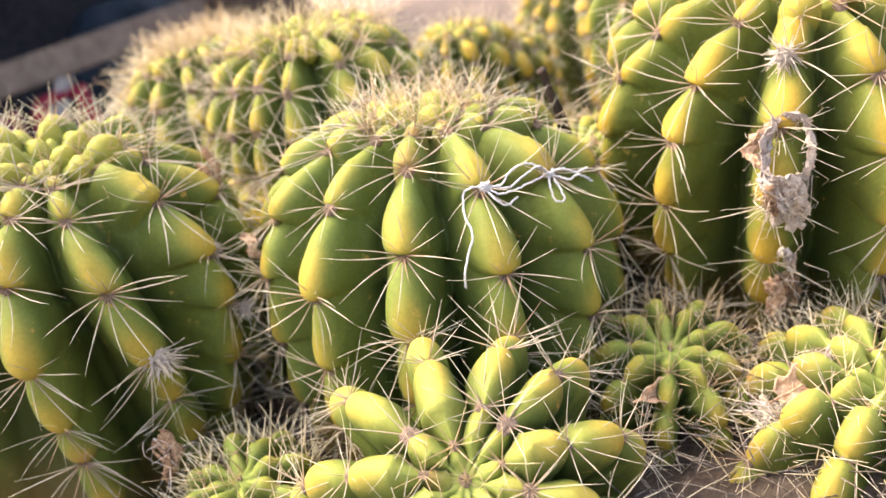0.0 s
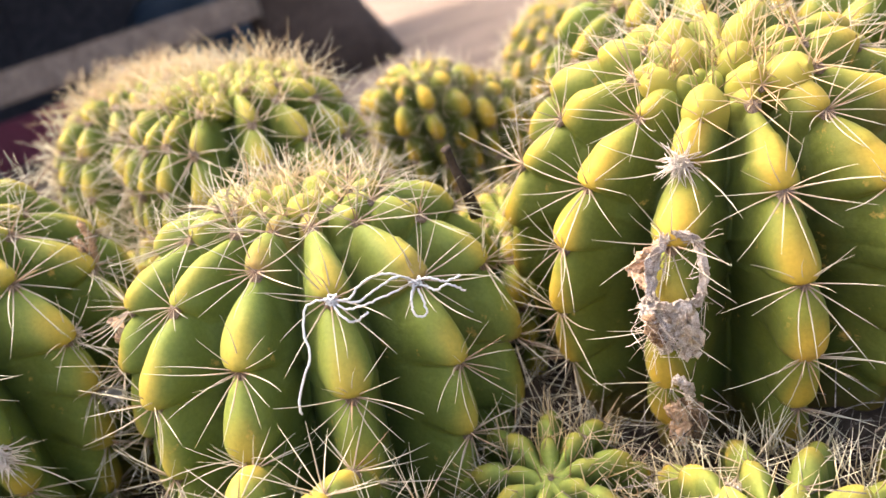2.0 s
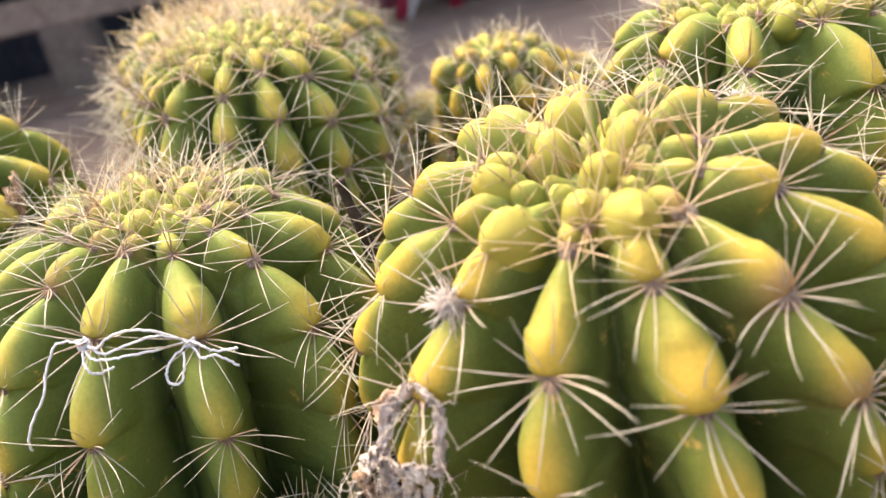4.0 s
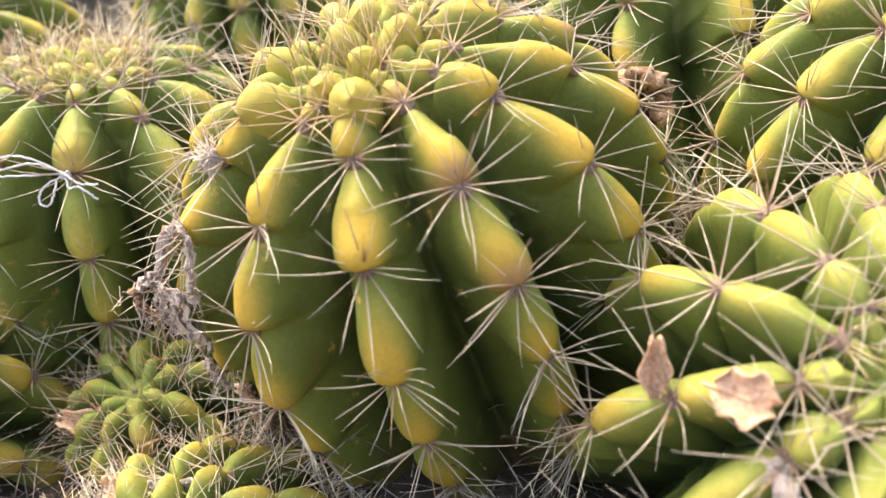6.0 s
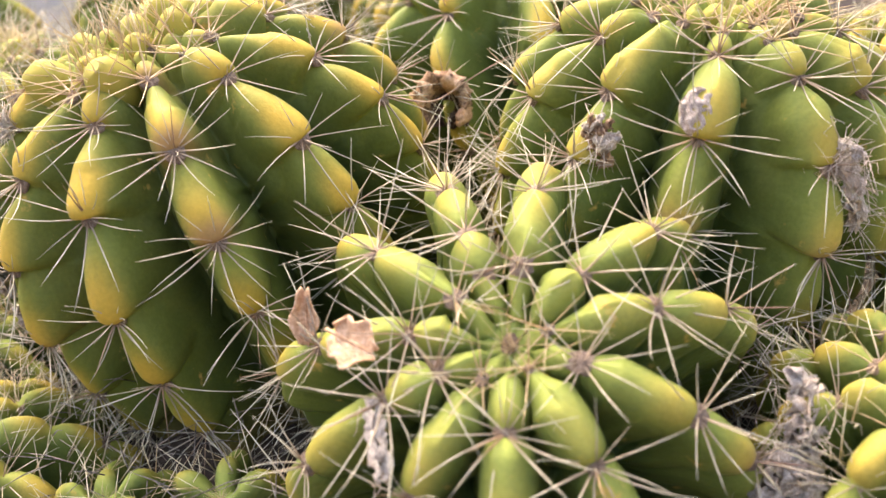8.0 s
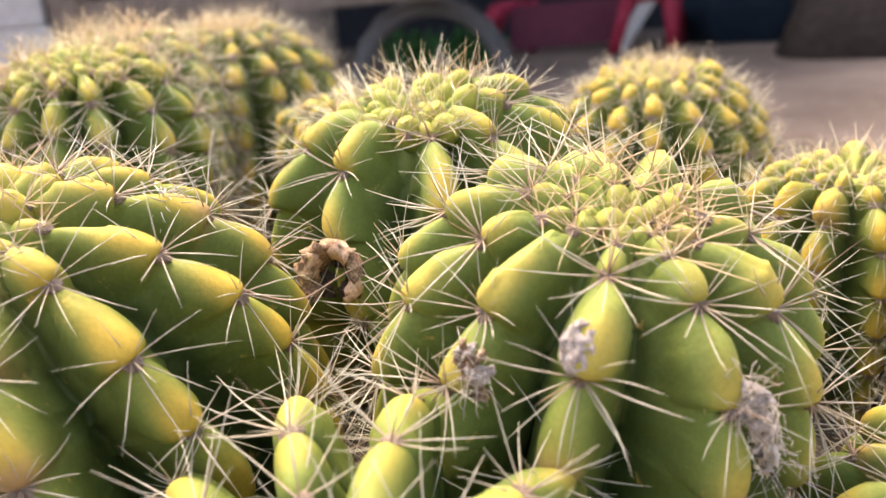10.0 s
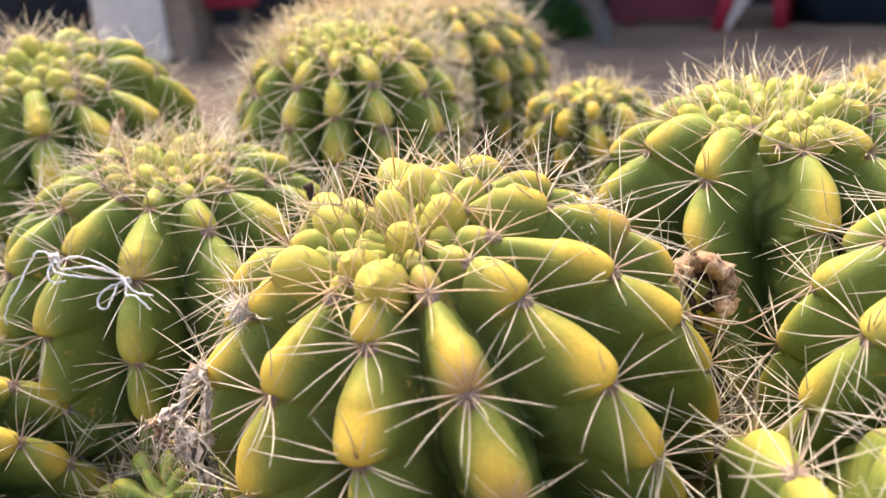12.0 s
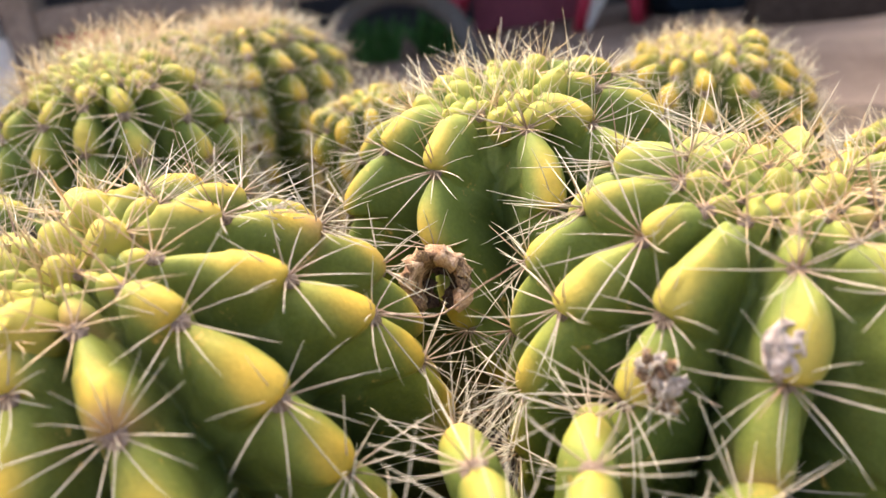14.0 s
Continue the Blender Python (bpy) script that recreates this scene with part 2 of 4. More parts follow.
dice = random.Random(7)
CLUSTERS = [spine_cluster_mesh("spine_star", dice, SPINE, dice.choice((8, 9, 10, 11)), dice.choice((1, 1, 2)), 0.0300, 1.1, 0.00031) for _ in range(10)]
CROWN = [spine_cluster_mesh("young_spine_star", dice, SPINE_GOLD, dice.choice((6, 7, 8)), 1, 0.0265, 1.6, 0.00032) for _ in range(6)]
AREOLES = [areole_mesh("areole", dice, WOOL, 0.0030) for _ in range(5)]
SPINES = [spine_mesh(dice, SPINE, 0.0300, 0.00033, 1.7) for _ in range(14)]
SPINES_BROWN = [spine_mesh(dice, SPINE_BROWN, 0.0240, 0.00036, 0.8) for _ in range(4)]


def single_spines(parent, rng, size):
    """A star of single spines on an areole (z: out of the skin, y: up the rib)."""
    count = rng.choice((11, 12, 13, 14))
    for k in range(count):
        w = 2 * math.pi * (k + rng.uniform(-0.28, 0.28)) / count
        way = Vector((math.cos(w) * 1.12, math.sin(w) * 0.95 - 0.08, rng.uniform(0.20, 0.72))).normalized()
        spike(parent, rng.choice(SPINES), way, size * rng.uniform(0.72, 1.15) * (1.0 if math.sin(w) < 0.5 else 0.80), rng)
    for k in range(rng.choice((1, 2, 2))):
        way = Vector((rng.uniform(-0.5, 0.5), rng.uniform(-0.75, 0.7), rng.uniform(0.6, 1.1))).normalized()
        spike(parent, rng.choice(SPINES_BROWN if rng.random() < 0.55 else SPINES), way, size * rng.uniform(0.6, 1.0), rng)


def spike(parent, mesh, way, size, rng):
    y = Vector((0, 0, 1)).cross(way).normalized()
    m = Matrix((way, y, way.cross(y))).transposed().to_4x4()
    ob = new("spine", mesh)
    ob.parent = parent
    ob.matrix_local = Matrix.Translation((0, 0, 0.0008)) @ m @ Matrix.Rotation(rng.uniform(-0.6, 0.6), 4, "X") @ Matrix.Diagonal((size, rng.choice((-size, size)), size, 1))


def bud_mesh(rng, mat):
    """One young egg-shaped tubercle, its long axis along z, unit size."""
    rows, cols = 11, 14
    seed = Vector((rng.random() * 9, 3, 1))
    verts, faces, ripe, flank = [], [], [], []
    for r in range(rows):
        t = math.pi * (r + 0.02) / (rows - 0.96)
        for c in range(cols):
            w = 2 * math.pi * c / cols
            wide = math.sin(t) ** 0.85 * (0.90 + 0.02 * math.cos(t))
            p = Vector((math.cos(w) * wide, math.sin(w) * wide * 0.92, 1.35 * math.cos(t)))
            verts.append(p * (1 + 0.07 * noise.noise(p * 1.3 + seed)))
            up = 0.5 + 0.5 * math.cos(t)
            ripe.append(0.05 + 0.62 * up)
            # feet fade to the dark flank green, shade between tubercles included
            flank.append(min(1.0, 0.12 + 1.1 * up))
    for r in range(rows - 1):
        for c in range(cols):
            faces.append((r * cols + c, (r + 1) * cols + c, (r + 1) * cols + (c + 1) % cols, r * cols + (c + 1) % cols))
    faces.append(tuple(reversed(range(cols))))
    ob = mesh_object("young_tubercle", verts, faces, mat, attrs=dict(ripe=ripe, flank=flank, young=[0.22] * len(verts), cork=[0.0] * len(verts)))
    me = ob.data
    bpy.data.objects.remove(ob)
    return me


BUDS = {}


def bud_meshes(mat):
    if mat.name not in BUDS:
        rng = random.Random(5)
        BUDS[mat.name] = [bud_mesh(rng, mat) for _ in range(4)]
    return BUDS[mat.name]


def cactus(name, label, centre, axis, a, b, ribs, step, skirt=0.11, mat=None, seed=1, fine=11, spine=1.0, power=2.4, swell=1.0, crown=0.008, finger=0.0, near=None, gold=0.021, haze=0, ripeness=1.0, sores=(), girth=1.0, buds=0, bud_reach=0.026, bud_at=(0.0, 0.0), haze_reach=0.0, haze_mat=None, flat_side=None):
    """A ribbed, tubercled cactus stem with a spine cluster on every areole.
    near: the stretch of azimuth, in degrees, in which every spine is a piece of its own.
    ribs: (azimuth in degrees, arcs in mm from the crown to the first full areole or to each known one, twist in degrees for 100 mm of arc);
    step: arc between further areoles in mm; flat_side: (azimuth, share) by which the stem is pressed in on one side."""
    rng = random.Random(seed)

    def pressed(w):
        if not flat_side:
            return 1.0
        return 1 - flat_side[1] * np.maximum(0, np.cos(w - radians(flat_side[0]))) ** 4

    root = new(name)
    tagged(root, label, "cactus", "clump of cacti")
    X, Y, Z = axes(axis)
    m = Matrix((X, Y, Z)).transposed().to_4x4()
    m.translation = Vector(centre)
    root.matrix_world = m
    # profile by arc length
    th = np.linspace(0, math.pi / 2, 500)
    pr, pz = a * np.sin(th) ** (2 / power), b * np.cos(th) ** (2 / power)
    # a shallow dip at the crown
    pz = pz - (0.05 + 0.05 * finger) * b * np.exp(-(pr / ((0.16 + 0.04 * finger) * a)) ** 2)
    arc = np.r_[0, np.cumsum(np.hypot(np.diff(pr), np.diff(pz)))]
    full = arc[-1]
    k = np.linspace(0, 1, 60)[1:]
    pr = np.r_[pr, a * (1 - 0.20 * k ** 2)]
    pz = np.r_[pz, -skirt * k]
    arc = np.r_[arc, full + skirt * k]
    total = arc[-1]
    tr, tz = np.gradient(pr, arc), np.gradient(pz, arc)
    ribs = sorted((rib[0], list(rib[1]) if isinstance(rib[1], (list, tuple)) else [rib[1]], rib[2] if len(rib) > 2 else 0.0) for rib in ribs)
    n = len(ribs)
    # areoles on each rib
    lines = []
    for phi, known, twist in ribs:
        t, inner = known[0] / 1000, []
        while t * 0.60 > 0.0140 + 0.006 * finger:
            t *= 0.60
            inner.append(t)
        row = inner[::-1] + [v / 1000 for v in known[:-1]]
        t = known[-1] / 1000
        while t < total + 0.05:
            row.append(t)
            t += step / 1000 * rng.uniform(0.93, 1.07)
        lines.append(row)
    # grid
    rows = int(total / (0.0013 if fine > 8 else 0.0019))
    ss = total * (np.linspace(0, 1, rows) ** 1.12)
    ss[0] = 0.0004
    cols = []
    for i in range(n):
        p0, p1, p2 = ribs[i - 1][0] - (360 if i == 0 else 0), ribs[i][0], ribs[(i + 1) % n][0] + (360 if i == n - 1 else 0)
        lo, hi = (p0 + p1) / 2, (p1 + p2) / 2
        for q in np.linspace(-1, 1, 2 * fine + 1)[:-1]:
            q = math.copysign(abs(q) ** 1.05, q)
            cols.append((i, q, p1 + q * ((hi - p1) if q > 0 else (p1 - lo)), ((hi - lo) / 2)))
    sway = [[rng.uniform(-1, 1) for _ in range(16)] for _ in range(n)]
    fat = [[rng.uniform(0.80, 1.15) for _ in range(40)] for _ in range(n)]
    R, Zp = np.interp(ss, arc, pr), np.interp(ss, arc, pz)
    TR, TZ = np.interp(ss, arc, tr), np.interp(ss, arc, tz)
    ln = np.hypot(TR, TZ)
    NR, NZ = -TZ / ln, TR / ln
    verts = np.zeros((rows, len(cols), 3))
    ripe, flank, young, cork = (np.zeros((rows, len(cols))) for _ in range(4))
    swells = []
    for i in range(n):
        row = np.array([min(0.0062, 0.45 * lines[i][0]) * (1 - finger) + 0.34 * lines[i][0] * finger] + lines[i])
        j = np.clip(np.searchsorted(row, ss, side="right") - 1, 0, len(row) - 2)
        d = row[j + 1] - row[j]
        u = np.clip((ss - row[j]) / d, 0, 1)
        e1, e2 = (0.50 + 0.52 * np.clip((ss - 0.03) / 0.04, 0, 1)) * (1 - 0.45 * finger), 0.31
        top = e1 / (e1 + e2)
        bump = u ** e1 * (1 - u) ** e2 / (top ** e1 * (1 - top) ** e2)
        f = np.array([fat[i][x % 40] for x in j])
        wob = np.array([sway[i][x % 16] for x in j]) * np.sin(np.pi * u)
        sore = np.array([1.0 if (f0 * 977.0) % 1 < 0.09 else 0.0 for f0 in f]) * np.exp(-((1 - u) * d / 0.0070) ** 2)
        swells.append((d, u, np.clip(bump, 0, 1) * f, wob, sore))
    for c, (i, q, phi, half) in enumerate(cols):
        d, u, bump, wob, sore = swells[i]
        # the grooves wind between the swellings of neighbouring ribs
        other = swells[(i + 1) % n if q > 0 else i - 1][2]
        crowded = np.clip((0.045 - ss) / 0.022, 0, 1)
        shift = (0.15 + 0.45 * np.maximum(crowded, finger) + 0.17 * finger) * (bump - other) * np.clip(1.6 - ss / full, 0.3, 1)
        phi = phi + q * half * shift
        phi = phi + ribs[i][2] * (ss - 0.06) / 0.1
        hw = np.maximum(R * radians(half) * (1 + shift), 1e-4)
        x = np.clip(q + 0.08 * wob * (1 - q * q), -1, 1)
        y = np.abs(x) * hw
        full_bump = np.clip(bump, 0, 1)
        # an egg-shaped swelling over a rib that narrows at every areole and falls steeply into the groove
        size = girth * (0.42 + 0.58 * a / 0.078)
        wide = np.minimum((0.0103 * (1 - finger) + 0.0084 * finger) * size, (0.66 + 0.30 * np.maximum(crowded, finger)) * hw)
        wide = np.minimum(wide, 0.34 * d + 0.0012 + 0.006 * finger)
        budding = np.clip((0.062 - ss) / 0.03, 0, 1)
        high = np.minimum((0.212 - 0.015 * finger + (0.30 - 0.10 * finger) * budding) * d, (0.76 - 0.16 * finger + (0.52 - 0.18 * finger) * budding) * wide) * swell
        drop = (0.72 + 0.33 * finger) * wide
        narrow = (drop + high * bump) / (drop + high)
        narrow = narrow + finger * 0.22 * (1 - narrow)
        inside = narrow ** 2 - (y / wide) ** 2
        egg = -drop + (drop + high) * np.sign(inside) * np.sqrt(np.abs(inside)) - finger * 0.35 * (1 - narrow) * drop
        groove = np.minimum((1.15 + 0.35 * finger) * hw, 0.026 + 0.004 * finger)
        reach = np.minimum(0.0165 * girth, 0.80 * hw) * (1 - 0.15 * finger)
        web = -0.50 * drop - groove * (1 - np.exp(-(y / reach) ** (1.75 - 0.25 * finger))) - 0.9 * np.maximum(y - reach, 0)
        soft = 0.30 * wide
        meet = np.clip(0.5 + 0.5 * (egg - web) / soft, 0, 1)
        disp = web + (egg - web) * meet + soft * meet * (1 - meet)
        disp = disp * np.clip((ss - 0.002) / 0.010, 0.05, 1)
        fade = np.clip(1 - (ss - full) / (skirt * 0.9), 0, 1) ** 0.3
        disp = disp * np.where(ss > full, fade, 1)
        # each swelling sags a little over the areole below it
        sag = (0.12 - 0.08 * finger) * d * full_bump ** 2 * meet * np.clip(inside / np.maximum(narrow ** 2, 1e-4), 0, 1) * np.clip((ss - 0.02) / 0.03, 0, 1)
        w = np.radians(phi)
        r = np.maximum(R * pressed(w) + NR * disp + TR / ln * sag, 0.0002)
        verts[:, c, 0], verts[:, c, 1], verts[:, c, 2] = r * np.cos(w), r * np.sin(w), Zp + NZ * disp + TZ / ln * sag
        across = y / np.maximum(wide * narrow, 1e-5)
        pill = np.exp(-across ** 2.4)
        tint = np.clip((1.02 - across) / 0.90, 0, 1)
        tint = tint * tint * (3 - 2 * tint)
        lower = np.clip((u - 0.10) / 0.60, 0, 1)
        lower = lower * lower * (3 - 2 * lower)
        ripe[:, c] = ripeness * np.clip((0.10 + 0.16 * full_bump + 0.80 * full_bump * lower) * tint, 0, 1) * (1 - 0.5 * finger * np.clip(1.3 - ss / 0.05, 0, 1)) * np.clip(1.15 - 0.35 * np.clip((ss - full) / skirt, 0, 1), 0, 1)
        # deep green of the flanks, with groove shade put into the colour
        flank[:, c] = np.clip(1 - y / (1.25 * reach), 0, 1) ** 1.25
        young[:, c] = np.exp(-(ss / (0.36 * a)) ** 2) * 0.8
        cork[:, c] = np.clip((ss - full - skirt * 0.45) / (skirt * 0.3), 0, 1) * (0.4 + 0.5 * pill) + 0.75 * sore * np.exp(-(x * hw / 0.0060) ** 2)
        # corky brown skin above some old areoles
        for rib, at in sores:
            if abs(ribs[i][0] - rib) < 1:
                old = min(lines[i], key=lambda v: abs(v - at))
                cork[:, c] += 0.9 * np.exp(-(np.abs(ss - old + 0.0035) / 0.0062) ** 3) * np.exp(-(np.abs(x) * hw / 0.0068) ** 2.5)
    cork = np.clip(cork, 0, 0.92)
    flat = verts.reshape(-1, 3)
    wob = np.array([noise.noise(Vector(v) * 90 + Vector((seed * 3.1, 0, 0))) for v in flat])
    flat *= (1 + 0.010 * wob)[:, None]
    w = len(cols)
    faces = [(r * w + c, (r + 1) * w + c, (r + 1) * w + (c + 1) % w, r * w + (c + 1) % w) for r in range(rows - 1) for c in range(w)]
    faces.append(tuple(range(w)))
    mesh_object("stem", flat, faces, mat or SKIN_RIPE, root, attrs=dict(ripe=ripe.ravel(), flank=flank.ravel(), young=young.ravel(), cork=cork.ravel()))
    # areoles and spines
    made = 0
    for i, (phi, known, twist) in enumerate(ribs):
        for t in lines[i]:
            if t > full + skirt * 0.85 or t < crown or (buds and t < 0.9 * bud_reach):
                continue
            w = radians(phi + twist * (t - 0.06) / 0.1)
            rr, zz = np.interp(t, arc, pr) * pressed(w), np.interp(t, arc, pz)
            tR, tZ = np.interp(t, arc, tr), np.interp(t, arc, tz)
            nl = math.hypot(tR, tZ)
            normal = Vector((-tZ / nl * math.cos(w), -tZ / nl * math.sin(w), tR / nl))
            up = Vector((-tR / nl * math.cos(w), -tR / nl * math.sin(w), -tZ / nl))
            tilt = up * 0.25 * min(1, t / 0.05)
            normal = (normal - tilt * 0.6).normalized()
            right = up.cross(normal).normalized()
            up = normal.cross(right)
            mm = Matrix((right, up, normal)).transposed().to_4x4()
            mm.translation = Vector((rr * math.cos(w), rr * math.sin(w), zz)) + normal * (0.0026 - finger * 0.0008)
            grown = min(1.0, 0.50 + t / 0.045)
            is_young = t < gold
            size = spine * (grown if not is_young else (0.62 + 16 * min(t, 0.026))) * rng.uniform(0.88, 1.12)
            pad = new("areole", rng.choice(AREOLES))
            pad.parent = root
            g = (0.55 + 0.5 * grown) * rng.uniform(0.8, 1.15) * (0.6 if t < 0.02 else 1) * min(1.0, 0.45 + 0.55 * spine) * (0.98 + 0.10 * finger)
            pad.matrix_local = mm @ Matrix.Diagonal((g, g, g, 1))
            if near and near[0] <= phi <= near[1] and not is_young and made < 28:
                single_spines(pad, rng, size / g)
                made += 1
                continue
            # old areoles pressed against a neighbour have shed their spines
            if near and not near[0] <= phi <= near[1] and t > 0.92 * full:
                continue
            ob = new("spine_star", rng.choice(CROWN if is_young else CLUSTERS))
            ob.parent = pad
            tagged(ob, kind="stuff")
            k = size / g
            ob.matrix_local = Matrix.Rotation(rng.uniform(-0.5, 0.5), 4, "Z") @ Matrix.Diagonal((k if rng.random() < 0.5 else -k, k, k, 1))
    # young tubercles crowded on the crown, each with an areole at its foot
    for k in range(buds):
        t, w = bud_reach * math.sqrt((k + 0.5) / buds), 2.4 * k + rng.uniform(-0.25, 0.25)
        zz = float(np.interp(t, arc, pz))
        way = Vector((math.cos(w), math.sin(w), 0))
        size = (0.0048 + 0.0034 * t / bud_reach) * rng.uniform(0.85, 1.12) * (a / 0.080) ** 2
        axis_up = (way * rng.uniform(0.2, 0.4 + 30 * t) + Vector((0, 0, 0.9))).normalized()
        side = axis_up.cross(way).normalized()
        mm = Matrix((side.cross(axis_up), side, axis_up)).transposed().to_4x4()
        mm.translation = Vector((bud_at[0], bud_at[1], zz)) + way * t + axis_up * size * 0.05
        bud = new("young_tubercle", rng.choice(bud_meshes(mat or SKIN_RIPE)))
        bud.parent = root
        bud.matrix_local = mm @ Matrix.Diagonal((size, size, size, 1))
        pad = new("areole", rng.choice(AREOLES))
        pad.parent = root
        g = rng.uniform(0.65, 0.95)
        lean = (way * 0.9 + Vector((0, 0, 0.8))).normalized()
        side = lean.cross(Vector((0, 0, 1))).normalized()
        mm = Matrix((side, lean.cross(side), lean)).transposed().to_4x4()
        mm.translation = Vector((bud_at[0], bud_at[1], zz + 0.55 * size)) + way * (t + 0.88 * size)
        pad.matrix_local = mm @ Matrix.Diagonal((g, g, g, 1))
        ob = new("spine_star", rng.choice(CROWN))
        ob.parent = pad
        tagged(ob, kind="stuff")
        z = spine * rng.uniform(0.85, 1.15) / g
        ob.matrix_local = Matrix.Rotation(rng.uniform(-1.5, 1.5), 4, "Z") @ Matrix.Diagonal((z * 0.8, z * 0.8, z, 1))
    if haze:
        hv, hf, ha, hd = [], [], [], []
        for _ in range(haze):
            t, w = (haze_reach or gold * 1.25) * math.sqrt(rng.random()), rng.uniform(0, 2 * math.pi)
            rr, zz = float(np.interp(t, arc, pr)), float(np.interp(t, arc, pz))
            foot = Vector((bud_at[0] + rr * math.cos(w), bud_at[1] + rr * math.sin(w), zz + (0.003 if buds else 0)))
            out = (Vector((math.cos(w) * rr, math.sin(w) * rr, 0.05)).normalized() + Vector((rng.gauss(0, 0.60), rng.gauss(0, 0.60), rng.gauss(0.25, 0.35)))).normalized()
            size = rng.uniform(0.012, 0.024)
            tube([foot, foot + out * size * 0.5, foot + out * size], [0.00033, 0.00026, 0.00008], 3, hv, hf)
            ha += [0.2] * 3 + [0.9] * 3 + [1.0] * 3
            hd += [0.0] * 9
        tagged(mesh_object("crown_fuzz", hv, hf, haze_mat or SPINE_PALE, root, attrs=dict(along=ha, dark=hd)), kind="stuff")
    top = Vector((0, 0, float(pz[0])))
    felt = new("crown_felt", rng.choice(AREOLES))
    felt.parent = root
    k = 0.034 * a / 0.0030
    felt.matrix_local = Matrix.Translation(top + Vector((0, 0, 0.001))) @ Matrix.Diagonal((k, k, k * 0.8, 1))
    for j in range(3):
        ob = new("spine_star", rng.choice(CROWN))
        ob.parent = felt
        tagged(ob, kind="stuff")
        z = spine * 0.62 / k
        ob.matrix_local = Matrix.Translation((rng.uniform(-1, 1) * 0.0022, rng.uniform(-1, 1) * 0.0022, 0.0006)) @ Matrix.Rotation(2.1 * j, 4, "Z") @ Matrix.Diagonal((z * 0.6, z * 0.6, z * 1.3, 1))
    return root


def even(n, start, s0s, jitter=4, seed=3):
    """n ribs spread evenly, with first-areole arcs taken in turn."""
    r = random.Random(seed)
    return [(start + 360 * i / n + r.uniform(-jitter, jitter), s0s[i % len(s0s)] + r.uniform(-3, 3)) for i in range(n)]


# ---------------------------------------------------------------- ground
def bed_height(x, y):
    """The raised mound of soil, sloping down towards +x and out to the yard."""
    z = -0.026 - 0.14 * max(0.0, x - 0.28) + 0.10 * min(0.0, y - 0.37) + 0.08 * max(0.0, y - 0.45)
    z = min(max(z, -0.07), 0.03)
    z += 0.040 * math.exp(-((x - 0.02) / 0.16) ** 2 - ((y - 0.535) / 0.06) ** 2)
    z -= 0.022 * math.exp(-((x - 0.315) / 0.05) ** 2 - ((y - 0.515) / 0.06) ** 2)
    far = math.hypot(x - 0.1, y - 0.55)
    k = min(max((far - 0.62) / 0.30, 0), 1)
    k = k * k * (3 - 2 * k)
    rough = 0.007 * noise.noise(Vector((x * 18, y * 18, 0))) + 0.003 * noise.noise(Vector((x * 70, y * 70, 3)))
    return (z + rough) * (1 - k) - 0.16 * k


def build_ground():
    xs = np.concatenate((-np.geomspace(60, 0.75, 26), np.linspace(-0.7, 0.95, 130), np.geomspace(1.0, 60, 26)))
    ys = np.concatenate((-np.geomspace(60, 0.35, 26), np.linspace(-0.3, 1.35, 130), np.geomspace(1.4, 60, 26)))
    verts = [(x, y, bed_height(x, y)) for y in ys for x in xs]
    w = len(xs)
    faces = [(r * w + c, r * w + c + 1, (r + 1) * w + c + 1, (r + 1) * w + c) for r in range(len(ys) - 1) for c in range(w - 1)]
    m, n, l, b = shader("bed_and_yard", 0.95, 0.15)
    near = noised(n, l, 60, 5, 0.7, 0.3, 0.7)
    col_bed = mixed(n, l, near, (0.040, 0.028, 0.020), (0.12, 0.088, 0.064))
    big, small = noised(n, l, 2.2, 4, 0.6, 0.3, 0.7), noised(n, l, 40, 4, 0.7, 0.3, 0.7)
    col_yard = mixed(n, l, big, (0.140, 0.096, 0.067), (0.26, 0.187, 0.136))
    col_yard = mixed(n, l, 1.0, col_yard, mixed(n, l, small, (0.8, 0.8, 0.8), (1.1, 1.1, 1.1)), "MULTIPLY")
    col = mixed(n, l, attribute(n, "yard"), col_bed, col_yard)
    l.new(col, b.inputs["Base Color"])
    bumped(n, l, b, near, 0.6, 0.004)
    yard = [min(max((math.hypot(v[0] - 0.1, v[1] - 0.55) - 0.62) / 0.3, 0), 1) for v in verts]
    tagged(mesh_object("ground", verts, faces, m, attrs=dict(yard=yard)), "dry brown earth rising to a low mound", "ground", kind="structure")


build_ground()


